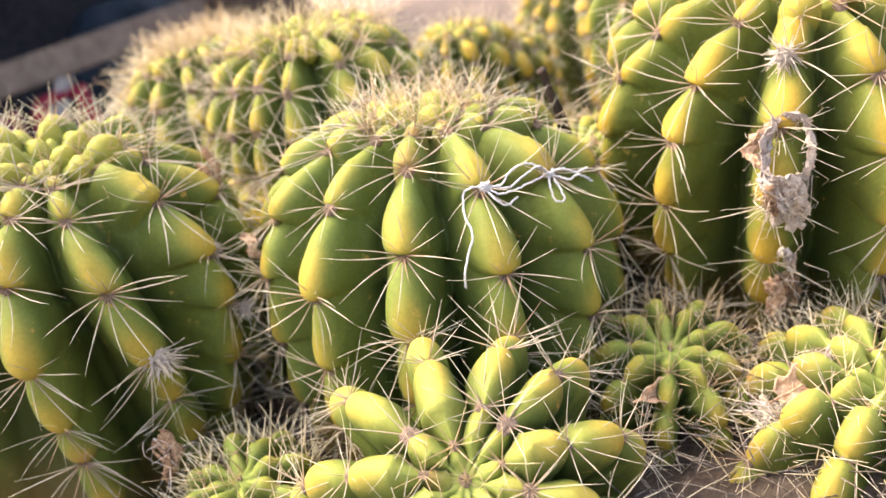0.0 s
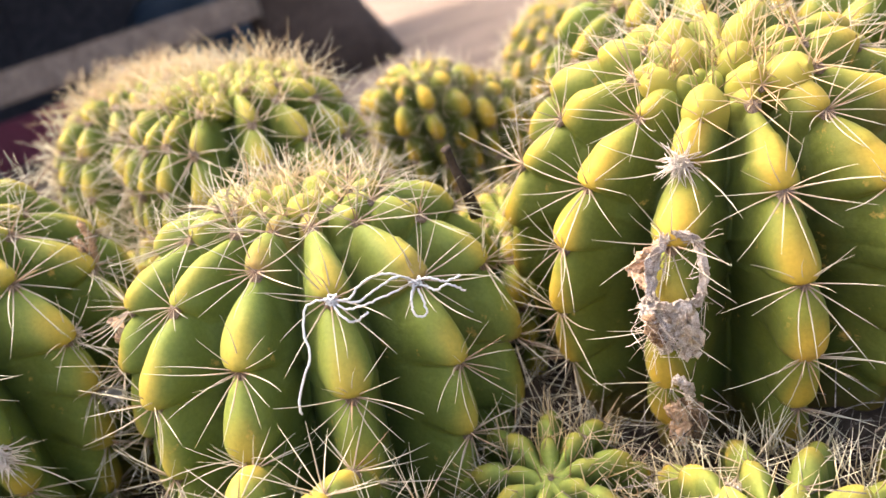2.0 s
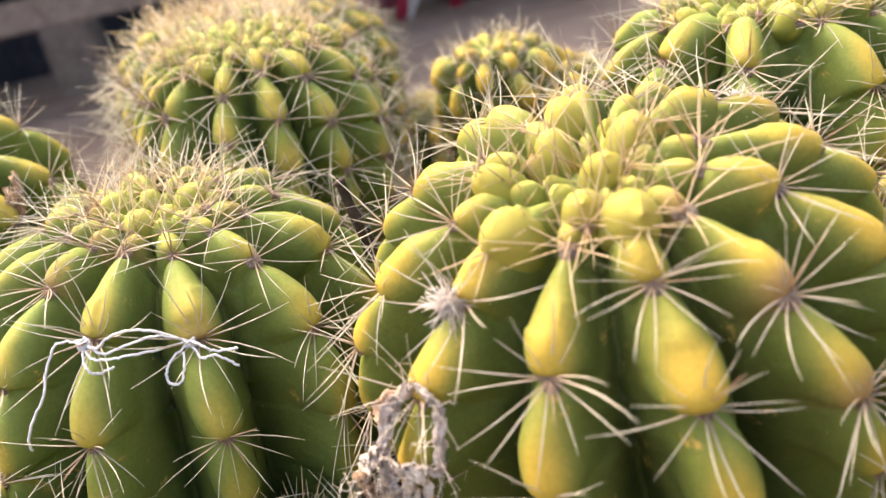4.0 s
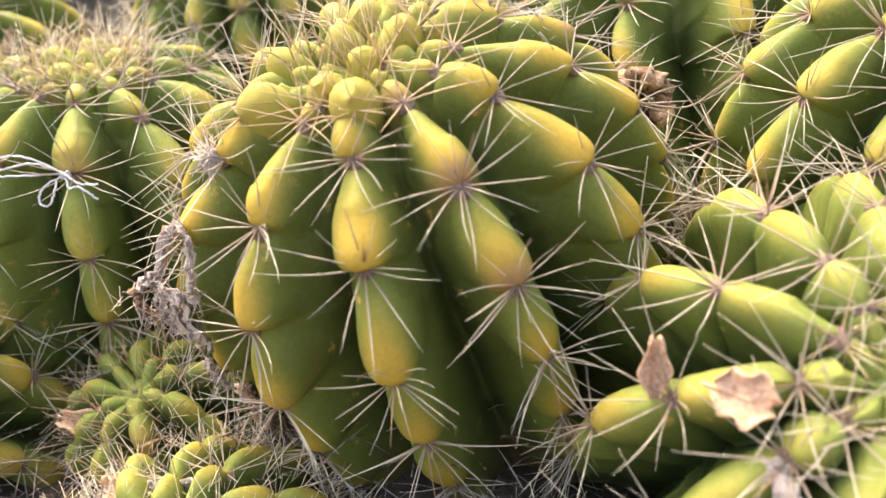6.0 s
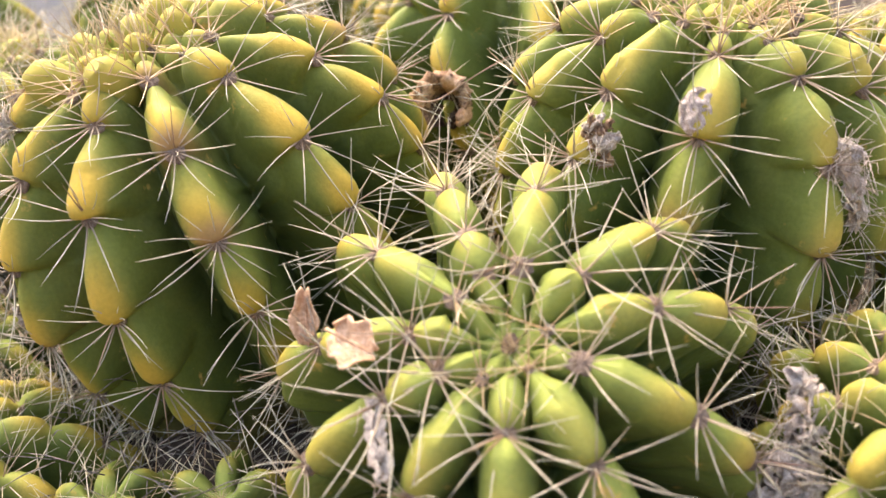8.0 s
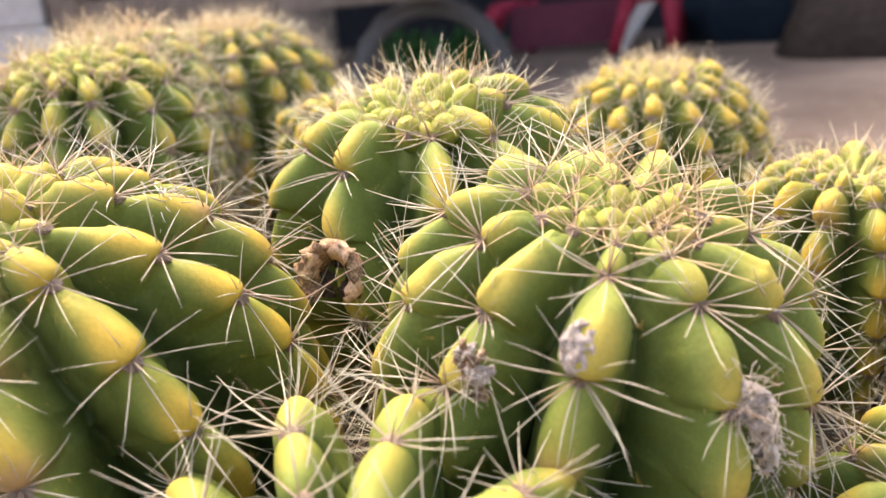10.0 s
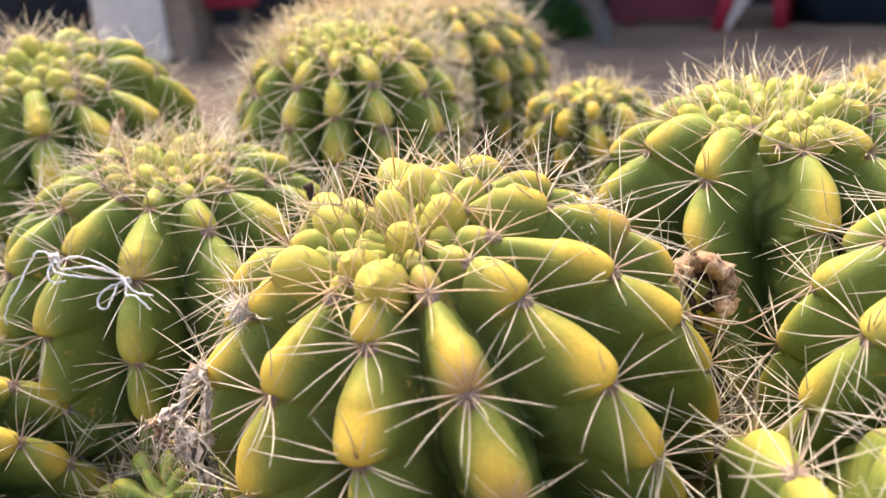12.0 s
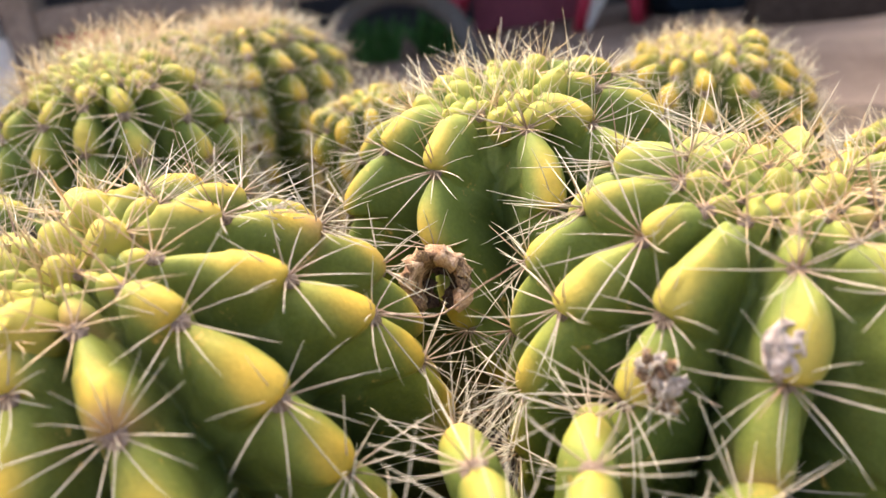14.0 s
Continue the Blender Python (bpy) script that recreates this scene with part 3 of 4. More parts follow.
# ---------------------------------------------------------------- the large cacti
cactus("barrel_cactus", "green barrel cactus with yellow swollen ribs, tied with white thread",
       (0.0317, 0.4341, 0.0658), (0.204, -0.109, 0.973), 0.0823, 0.0673,
       [(-163, (46, 83, 110)), (-134, (32, 69, 106)), (-104.5, (49.5, 86)), (-76, (29, 64, 98.5)), (-44.5, (34, 68.5, 103)), (-12, (50, 82)),
        (18, 34), (48, 46), (78, 30), (108, 44), (138, 32), (168, 36)], 34.5, mat=SKIN_GREEN, seed=11, fine=14, power=2.3, near=(-168, 0), ripeness=0.78, buds=5, bud_reach=0.016, haze=40, gold=0.026)
cactus("barrel_cactus", "large yellow-green barrel cactus carrying withered flower remains",
       (0.2197, 0.4441, 0.0735), (0.073, -0.372, 0.925), 0.0900, 0.0696,
       [(173, (34, 66, 92)), (-153, (43, 74, 99, 130)), (-123, (17, 55, 84, 115, 146)), (-92, (32, 67, 98.5, 130)), (-61.5, (46, 78.5, 113, 145)), (-33, (33, 66, 98, 126)),
        (-3, (50.5, 84.7, 112)), (23.3, (31, 69, 96.5, 122.5), 8), (51, (22, 50, 81, 108)), (79, 38), (105, (17.5, 44)), (139, 52)], 31.0, mat=SKIN_RIPE, seed=12, fine=14, power=2.175, near=(-160, 40), sores=((-33, 0.066), (-33, 0.098), (51, 0.083)), gold=0.034, haze=75, haze_reach=0.024, haze_mat=SPINE_GOLD, flat_side=(85, 0.13), girth=0.94, buds=8, bud_reach=0.029, bud_at=(-0.004, -0.005))
cactus("barrel_cactus", "barrel cactus with scarred ribs and grey dry shreds",
       (0.3739, 0.5618, 0.0678), (0.337, -0.157, 0.928), 0.0734, 0.0652,
       [(-160, (30.5, 60.6)), (-129, (46, 76, 108)), (-103, (21.7, 58, 82), 8), (-69, (32.6, 62.4)), (-28.5, (40.8, 70)), (2, 24), (36, 40), (70, 28), (101, 24), (135, 42), (168, 34)],
       30.0, mat=SKIN_FRESH, seed=13, fine=14, power=2.35, near=(-170, 5), ripeness=0.82, sores=((-69, 0.0924),), buds=4, bud_reach=0.011, gold=0.028)
cactus("barrel_cactus", "bright green barrel cactus with finger-like ribs and dry leaves",
       (0.3671, 0.4510, 0.0108), (0.432, -0.543, 0.720), 0.0775, 0.0643,
       [(-156, (28.4, 59.5, 91)), (169, (20, 52.4, 80)), (137, (36.4, 61)), (107, (23, 53, 76)), (68, (28.5, 59.8)), (40, (12, 43, 70)), (5, (22, 56)), (-31, (11, 41.7)), (-66, 27.6), (-96, (15, 51.7)), (-127, (38.5, 74))],
       31.0, mat=SKIN_FRESH, seed=14, fine=14, power=2.5, finger=1.0, girth=1.03, near=(-180, 180), ripeness=0.85, haze=26, haze_reach=0.020)
cactus("barrel_cactus", "barrel cactus with a ring-shaped withered flower at its side",
       (0.2515, 0.6221, 0.0847), (0.071, -0.242, 0.968), 0.0780, 0.0669,
       [(-161, (40, 73.7)), (-133, (21, 51)), (-87, (21, 51), 22), (-42, (36, 71), -12), (-8, (20, 48, 76)), (28, 41.3), (60, 26), (92, 42), (124, 30), (162, 44)],
       31.0, mat=SKIN_GREEN, seed=15, fine=14, power=2.55, near=(-165, 0), gold=0.030, haze=80, girth=0.82, buds=14, bud_reach=0.031)
cactus("barrel_cactus", "leaning dark green barrel cactus with white wool tufts",
       (-0.1454, 0.4520, 0.1081), (0.349, -0.291, 0.891), 0.0839, 0.0671,
       [(-99, (72, 107, 140, 163), 15), (-71, (46, 80, 114, 141), 20), (-28, (20, 54, 85, 111)), (2, (40, 75)), (29, (45, 78)), (62, (36, 69)), (97, 46), (129, 30), (161, 44), (-165, 30), (-131, 50)],
       34.0, mat=SKIN_GREEN, seed=16, fine=14, power=2.35, skirt=0.14, near=(-100, 45), ripeness=0.92, buds=10, bud_reach=0.024)
cactus("barrel_cactus", "round green barrel cactus crowned with dense golden spines",
       (-0.0143, 0.5851, 0.1131), (0.142, -0.112, 0.984), 0.0690, 0.0649,
       [(-164, 40), (-138, 38), (-121, 34), (-103, 42), (-70, 30), (-46, 44), (-22, 30), (10, 42), (40, 30), (70, 40), (100, 28), (130, 42), (160, 30)], 25.0, mat=SKIN_FRESH, seed=17, ripeness=0.9, crown=0.005, gold=0.046, spine=1.1, haze=130, buds=26, bud_reach=0.040)
cactus("barrel_cactus", "round barrel cactus with a haze of golden spines",
       (-0.088, 0.655, 0.122), (-0.02, -0.05, 1.0), 0.068, 0.064, even(15, 5, (26, 37)), 22.0, mat=SKIN_FRESH, seed=18, ripeness=0.9, crown=0.005, gold=0.050, spine=1.1, haze=220, haze_reach=0.090)
cactus("barrel_cactus", "barrel cactus standing behind the golden-spined head",
       (-0.113, 0.772, 0.106), (0.1, -0.05, 1.0), 0.086, 0.076, even(15, 9, (28, 40)), 24.0, mat=SKIN_RIPE, seed=19, gold=0.040, haze=260)

# the yellow ones behind
for spot, tilt, size, seed in (((0.088, 0.708, 0.097), (0.0, -0.15, 1), 0.039, 31), ((0.118, 0.722, 0.080), (0.05, -0.15, 1), 0.036, 32),
                               ((0.500, 0.735, 0.050), (0.2, -0.1, 1), 0.060, 38), ((0.400, 0.760, 0.050), (0.1, -0.1, 1), 0.052, 39), ((-0.02, 0.850, 0.028), (0.05, -0.1, 1), 0.050, 35)):
    cactus("barrel_cactus", "small yellow cactus with dense pale tubercles", spot, tilt, size, size * 0.92, even(11, seed * 7, (24, 32), seed=seed), 21.0,
           mat=SKIN_RIPE, seed=seed, fine=7, spine=0.72, swell=1.15, ripeness=1.1, haze=90, haze_reach=0.060)
cactus("barrel_cactus", "yellow barrel cactus with dense rounded tubercles and pale spines", (0.232, 0.880, 0.056), (0.05, -0.12, 1), 0.078, 0.074, even(15, 33, (24, 34), seed=33), 21.0,
       mat=SKIN_RIPE, seed=33, fine=8, spine=0.8, swell=1.1, ripeness=1.5, gold=0.034, haze=420, haze_reach=0.120)

cactus("barrel_cactus", "small yellowish cactus squeezed behind a leaning stem", (-0.080, 0.530, 0.060), (0.05, -0.1, 1), 0.043, 0.042, even(10, 8, (22, 30), seed=40), 20.0, mat=SKIN_RIPE, seed=40, fine=7, spine=0.8)

# a filler, added to close the shaded gap between two large stems
cactus("barrel_cactus", "filler cactus added in the shaded gap between two larger stems", (0.122, 0.522, 0.030), (0.05, -0.2, 1), 0.046, 0.044, even(10, 12, (24, 32), seed=36), 22.0, mat=SKIN_GREEN, seed=36, fine=7, spine=0.8)

# another filler, added to hide bare ground beside the scarred stem
cactus("barrel_cactus", "filler cactus added in a shaded gap at the edge of the clump", (0.487, 0.592, 0.008), (0.2, -0.2, 1), 0.044, 0.042, even(10, 4, (24, 34), seed=37), 24.0, mat=SKIN_GREEN, seed=37, fine=8, spine=0.85)

# the young offsets in front
cactus("young_cactus", "young pale green cactus with long finger-like tubercles", (0.0147, 0.3092, 0.0043), (0.079, -0.661, 0.746), 0.0641, 0.0521,
       [(91, (12, 45.5)), (58, (24.4, 52, 74)), (34, (23, 52.8)), (2, (14, 36.4)), (126, (23.4, 57.9)), (160, (14, 40)), (-162, (24, 50)), (-127, (16, 42)), (-92, (25, 52)), (-60, (14, 40)), (-29, (22, 48))],
       26.0, mat=SKIN_FRESH, seed=21, fine=12, power=2.4, ripeness=1.35, finger=1.0, girth=1.2, skirt=0.08, near=(-180, 180), spine=0.85)
cactus("young_cactus", "tiny green cactus with pinkish young spines", (0.111, 0.378, -0.017), (0.10, -0.40, 0.9), 0.036, 0.032,
       even(9, 3, (15, 23), seed=6), 15.5, mat=SKIN_GREEN, seed=22, fine=7, ripeness=1.0, spine=0.7, skirt=0.05, finger=0.7, swell=1.3, gold=0.016, haze=150, haze_reach=0.042, haze_mat=SPINE_GOLD)
cactus("young_cactus", "small cactus matted with white wool and a dry leaf", (0.181, 0.332, -0.058), (0.05, -0.30, 0.95), 0.066, 0.056,
       even(11, 20, (18, 28), seed=7), 20.0, mat=SKIN_FRESH, seed=23, fine=8, ripeness=1.4, spine=0.85, skirt=0.05, finger=1.0, swell=1.6, haze=420, haze_reach=0.090)
cactus("young_cactus", "small shaded cactus under a tangle of pale spines", (-0.078, 0.357, 0.003), (0.05, -0.3, 0.95), 0.030, 0.027,
       even(8, 11, (14, 20), seed=8), 14.0, mat=SKIN_GREEN, seed=24, fine=6, ripeness=1.0, spine=0.75, skirt=0.05, finger=0.8, swell=1.3, haze=230, haze_reach=0.048)
cactus("young_cactus", "small yellowish cactus wedged beside a larger one", (0.480, 0.512, -0.016), (0.2, -0.35, 0.9), 0.052, 0.047,
       even(10, 31, (20, 30), seed=9), 19.0, mat=SKIN_FRESH, seed=25, fine=7, ripeness=1.4, spine=0.75, skirt=0.07, finger=0.7, swell=1.25, haze=90, haze_reach=0.070)
cactus("young_cactus", "very small cactus rooting at a stem base", (0.295, 0.375, -0.030), (0.3, -0.3, 0.95), 0.022, 0.028,
       even(6, 2, (14, 22), seed=10), 15.0, mat=SKIN_FRESH, seed=26, fine=6, ripeness=1.4, spine=0.7, skirt=0.05, finger=1.0, swell=1.6, haze=45, haze_reach=0.036)
cactus("young_cactus", "very small cactus rooting at a stem base", (0.258, 0.350, -0.034), (0.2, -0.2, 0.95), 0.022, 0.028,
       even(6, 22, (14, 22), seed=12), 15.0, mat=SKIN_FRESH, seed=27, fine=6, ripeness=1.4, spine=0.7, skirt=0.05, finger=1.0, swell=1.6, haze=45, haze_reach=0.036)


# ---------------------------------------------------------------- dry remains, threads and litter
def ribbon(verts, faces, path, width, side, curl, rng, thick=0.0003):
    """A crumpled band with two sides along a path; joins verts and faces."""
    n0, count = len(verts), len(path)
    for i, p in enumerate(path):
        p = Vector(p)
        way = (Vector(path[min(i + 1, count - 1)]) - Vector(path[max(i - 1, 0)])).normalized()
        s = (Vector(side) - way * way.dot(Vector(side))).normalized()
        n = way.cross(s)
        w = width * (0.35 + 0.65 * math.sin(math.pi * (0.12 + 0.80 * i / (count - 1)))) * rng.uniform(0.75, 1.2)
        for k in range(4):
            q = k / 3 * 2 - 1
            edge = p + s * w * q + n * (curl * w * q * q + rng.uniform(-0.12, 0.12) * w)
            verts.append(edge + n * thick)
            verts.append(edge - n * thick)
    for i in range(count - 1):
        r0, r1 = n0 + i * 8, n0 + (i + 1) * 8
        for k in range(3):
            a, b = 2 * k, 2 * k + 2
            faces.append((r0 + a, r0 + b, r1 + b, r1 + a))
            faces.append((r0 + a + 1, r1 + a + 1, r1 + b + 1, r0 + b + 1))
        faces.append((r0, r1, r1 + 1, r0 + 1))
        faces.append((r0 + 6, r0 + 7, r1 + 7, r1 + 6))
    faces.append((n0, n0 + 1, n0 + 3, n0 + 2))
    e = n0 + (count - 1) * 8
    faces.append((e, e + 2, e + 3, e + 1))


def crumple(path, jitter, rng, steps=9):
    """A path resampled through its points, with small random shifts."""
    pts = [Vector(p) for p in path]
    out = []
    for i in range(steps):
        t = i / (steps - 1) * (len(pts) - 1)
        k = min(int(t), len(pts) - 2)
        f = t - k
        f = f * f * (3 - 2 * f)
        out.append(pts[k].lerp(pts[k + 1], f) + Vector((rng.uniform(-1, 1), rng.uniform(-1, 1), rng.uniform(-1, 1))) * jitter)
    return out


def withered_flower(label, paths, width, mat, wisps, seed, name="withered_flower", hair=None):
    """Shrivelled petals along the given paths, with fine fibres; petals and fibres are parts."""
    rng = random.Random(seed)
    root = new(name)
    tagged(root, label, "dry flower")
    for path in paths:
        for k in range(4):
            verts, faces = [], []
            side = (rng.uniform(-1, 1), rng.uniform(-1, 1), rng.uniform(-0.5, 0.5))
            shift = Vector((rng.uniform(-1, 1), rng.uniform(-1, 1), rng.uniform(-1, 1))) * width * 0.30
            ribbon(verts, faces, [p + shift for p in crumple(path, width * 0.17, rng, 12)], width * rng.uniform(0.16, 0.42), side, rng.uniform(-1.2, 1.2), rng)
            mesh_object("petal", verts, faces, mat, root)
    if wisps:
        verts, faces = [], []
        for _ in range(wisps):
            path = rng.choice(paths)
            a = Vector(rng.choice(path)) + Vector((rng.uniform(-1, 1), rng.uniform(-1, 1), rng.uniform(-1, 1))) * width * 0.7
            d = Vector((rng.uniform(-1, 1), rng.uniform(-1, 1), rng.uniform(-1.6, 0.5))).normalized() * width * rng.uniform(1.2, 2.6)
            bend = Vector((rng.uniform(-1, 1), rng.uniform(-1, 1), rng.uniform(-1, 1))) * width * 0.6
            tube([a, a + d * 0.35 + bend * 0.5, a + d * 0.7 + bend * 0.8, a + d + bend * 0.6], [0.00022, 0.0002, 0.00017, 0.0001], 3, verts, faces)
        ob = mesh_object("fibre_mat", verts, faces, hair or WOOL_WHITE, root)
        tagged(ob, "pale matted fibres", kind="stuff")
    return root


def wool_tuft(label, spot, size, count, seed, droop=0.4):
    rng = random.Random(seed)
    verts, faces = [], []
    c = Vector(spot)
    for _ in range(count):
        d = Vector((rng.uniform(-1, 1), rng.uniform(-1, 1), rng.uniform(-1, 1) - droop)).normalized()
        bend = Vector((rng.uniform(-1, 1), rng.uniform(-1, 1), rng.uniform(-1, 1)))
        a = c + Vector((rng.uniform(-1, 1), rng.uniform(-1, 1), rng.uniform(-1, 1))) * size * 0.3
        k = size * rng.uniform(0.5, 1.3)
        tube([a, a + d * k * 0.4 + bend * k * 0.12, a + d * k * 0.75 + bend * k * 0.3, a + d * k + bend * k * 0.5], [0.0003, 0.00028, 0.0002, 0.0001], 3, verts, faces)
    return tagged(mesh_object("wool_tuft", verts, faces, WOOL_WHITE), label, "wool tuft", kind="stuff")


def dry_leaf(label, spot, normal, along, length, width, seed, curl=0.5, mat=None, points=5):
    """A curled, torn leaf blade with a thickness, a midrib and a short stalk."""
    rng = random.Random(seed)
    n = Vector(normal).normalized()
    y = (Vector(along) - n * n.dot(Vector(along))).normalized()
    x = y.cross(n)
    root = new("dry_leaf")
    tagged(root, label, "leaf")
    verts, faces = [], []
    rows, cols = 13, 11
    for i in range(rows):
        v = i / (rows - 1)
        w = width * (math.sin(math.pi * (0.08 + 0.86 * v)) ** 0.7) * (1 + 0.24 * math.sin(v * points * 1.7 + seed) + rng.uniform(-0.05, 0.05))
        for j in range(cols):
            q = j / (cols - 1) * 2 - 1
            lift = curl * width * (q * q * 0.8 + 0.5 * math.sin(2.5 * v + seed)) + 0.10 * width * noise.noise(Vector((q * 2.3, v * 4, seed)))
            verts.append(Vector(spot) + x * w * q * 0.5 + y * length * (v - 0.5 + 0.09 * math.sin(q * 5 + seed) * (v - 0.3)) + n * lift)
    for i in range(rows - 1):
        for j in range(cols - 1):
            faces.append((i * cols + j, i * cols + j + 1, (i + 1) * cols + j + 1, (i + 1) * cols + j))
    blade = mesh_object("blade", verts, faces, mat or DRY_LEAF, root)
    blade.modifiers.new("thickness", "SOLIDIFY").thickness = 0.0005
    mid = [verts[i * cols + cols // 2] + n * 0.0003 for i in range(rows)]
    v2, f2 = tube([mid[0] - y * length * 0.22 - n * 0.001] + mid, [0.0006] * 3 + [0.0005] * 6 + [0.0003] * 5, 4)
    mesh_object("stalk", v2, f2, DRY_LEAF, root)
    return root


def scar(label, spot, normal, up, w, h, seed):
    """A healed wound: a cracked, wrinkled oval scab set in the skin."""
    n = Vector(normal).normalized()
    y = (Vector(up) - n * n.dot(Vector(up))).normalized()
    x = y.cross(n)
    bm = bmesh.new()
    bmesh.ops.create_icosphere(bm, subdivisions=4, radius=1.0)
    for v in bm.verts:
        c = v.co
        ridge = abs(noise.noise(Vector((c.x * 2.6, c.y * 3.4, c.z * 2 + seed))))
        k = 1 + 0.55 * (0.25 - ridge) + 0.10 * noise.noise(c * 9)
        v.co = Vector(spot) + (x * c.x * w + y * c.y * h) * (1 + 0.12 * noise.noise(c * 2)) + n * (c.z * 0.0034 * k + 0.0022 * (0.28 - ridge))
    return tagged(part("healed_scar", bm, SCAB), label, "scar")


def dead_flower(label, core, strips, fibres, seed):
    """Papery shreds lying against a stem; strips are (points, half width, material); core: a point inside the stem."""
    rng = random.Random(seed)
    root = new("dead_flower")
    tagged(root, label, "dry flower")
    core = Vector(core)
    for path, width, mat in strips:
        way = Vector(path[-1]) - Vector(path[0])
        out = Vector(path[0]) - core
        out.z = 0
        side = way.cross(out).normalized()
        for k in range(4):
            verts, faces = [], []
            lean = side + Vector((rng.uniform(-1, 1), rng.uniform(-1, 1), rng.uniform(-1, 1))) * 0.45
            move = side * width * rng.uniform(-0.45, 0.45) + out.normalized() * rng.uniform(-0.0008, 0.0016)
            ribbon(verts, faces, [p + move for p in crumple(path, width * 0.24 + 0.0004, rng, 18)], width * rng.uniform(0.25, 0.66), lean, rng.uniform(-0.9, 0.9), rng, 0.00022)
            mesh_object("petal", verts, faces, mat, root)
    if fibres:
        verts, faces = [], []
        for _ in range(fibres):
            path, width, mat = rng.choice(strips)
            k = rng.randrange(len(path) - 1)
            a = Vector(path[k]).lerp(Vector(path[k + 1]), rng.random())
            out = (a - core) * Vector((1, 1, 0))
            a = a + Vector((rng.gauss(0, 1), rng.gauss(0, 1), rng.gauss(0, 1))) * width * 0.55 + out.normalized() * 0.0012
            d = Vector((rng.gauss(0, 0.5), rng.gauss(0, 0.5), rng.uniform(-1.2, 0.3))).normalized() * rng.uniform(0.005, 0.012)
            bend = Vector((rng.gauss(0, 1), rng.gauss(0, 1), rng.gauss(0, 1))) * 0.0032
            tube([a, a + d * 0.35 + bend * 0.5, a + d * 0.7 + bend, a + d + bend * 0.6], [0.00016, 0.00016, 0.00013, 0.00008], 3, verts, faces)
        tagged(mesh_object("fibre_mat", verts, faces, PAPER, root), "pale matted fibres", kind="stuff")
    return root


def ring_flower(label, spot, axis, radius, seed):
    """A dead flower torn open below: an arch of brittle petals curling outwards round a hollow."""
    rng = random.Random(seed)
    root = new("withered_flower")
    tagged(root, label, "dry flower")
    Z = Vector(axis).normalized()
    X = Vector((0, 0, 1)).cross(Z).normalized()
    Y = Z.cross(X)
    c = Vector(spot)
    for k in range(9):
        w = radians(-28 + 29.5 * k + rng.uniform(-6, 6))
        o, side = X * math.cos(w) + Y * math.sin(w), Y * math.cos(w) - X * math.sin(w)
        r = radius * rng.uniform(0.9, 1.08)
        path = [c + o * r * 0.52 - Z * 0.008, c + o * r * 0.62 + Z * 0.001, c + o * r * 0.80 + Z * 0.006, c + o * r * 1.02 + Z * 0.005, c + o * r * 1.06 - Z * 0.002]
        verts, faces = [], []
        ribbon(verts, faces, crumple(path, radius * 0.05, rng, 12), radius * rng.uniform(0.30, 0.42), side, rng.uniform(-0.5, 0.5), rng, 0.00025)
        mesh_object("petal", verts, faces, DRY_LEAF if k % 3 == 0 else DRY_BROWN, root)
    # inner petals in dark brown put the shade of the hollow into colour
    for k in range(6):
        w = radians(-40 + 52 * k + rng.uniform(-10, 10))
        o, side = X * math.cos(w) + Y * math.sin(w), Y * math.cos(w) - X * math.sin(w)
        path = [c + o * radius * 0.30 - Z * 0.010, c + o * radius * 0.55 - Z * 0.007, c + o * radius * 0.92 - Z * 0.006]
        verts, faces = [], []
        ribbon(verts, faces, crumple(path, radius * 0.06, rng, 9), radius * 0.42, side, rng.uniform(-0.6, 0.6), rng, 0.00025)
        mesh_object("inner_petal", verts, faces, HOLLOW_SHADE, root, "dark shrivelled petal standing for the shade in the hollow" if k == 0 else "")
    return root


dead_flower("shrivelled grey flower remains stuck along a cactus rib", (0.218, 0.443, 0.07),
            [([(0.182, 0.363, 0.096), (0.187, 0.360, 0.094), (0.190, 0.360, 0.090)], 0.0020, DRY_GREY),
             ([(0.188, 0.360, 0.091), (0.188, 0.358, 0.083), (0.186, 0.358, 0.075), (0.183, 0.361, 0.068)], 0.0024, PAPER),
             ([(0.180, 0.364, 0.095), (0.174, 0.363, 0.090), (0.170, 0.361, 0.083), (0.169, 0.358, 0.075)], 0.0032, DRY_GREY),
             ([(0.176, 0.364, 0.093), (0.169, 0.365, 0.089), (0.165, 0.366, 0.085), (0.168, 0.361, 0.079)], 0.0030, DRY_LEAF),
             ([(0.169, 0.358, 0.076), (0.166, 0.354, 0.075), (0.164, 0.350, 0.073)], 0.0040, DRY_GREY),
             ([(0.164, 0.350, 0.074), (0.164, 0.351, 0.067), (0.166, 0.355, 0.061)], 0.0038, DRY_BROWN),
             ([(0.168, 0.357, 0.074), (0.173, 0.356, 0.072), (0.179, 0.357, 0.071), (0.185, 0.360, 0.069)], 0.0024, PAPER),
             ([(0.176, 0.357, 0.071), (0.176, 0.357, 0.063), (0.177, 0.360, 0.056), (0.177, 0.363, 0.048)], 0.0056, PAPER),
             ([(0.169, 0.357, 0.072), (0.168, 0.356, 0.063), (0.170, 0.360, 0.054)], 0.0040, DRY_GREY),
             ([(0.171, 0.366, 0.038), (0.174, 0.366, 0.033), (0.175, 0.369, 0.027)], 0.0030, DRY_GREY)], 130, 41)
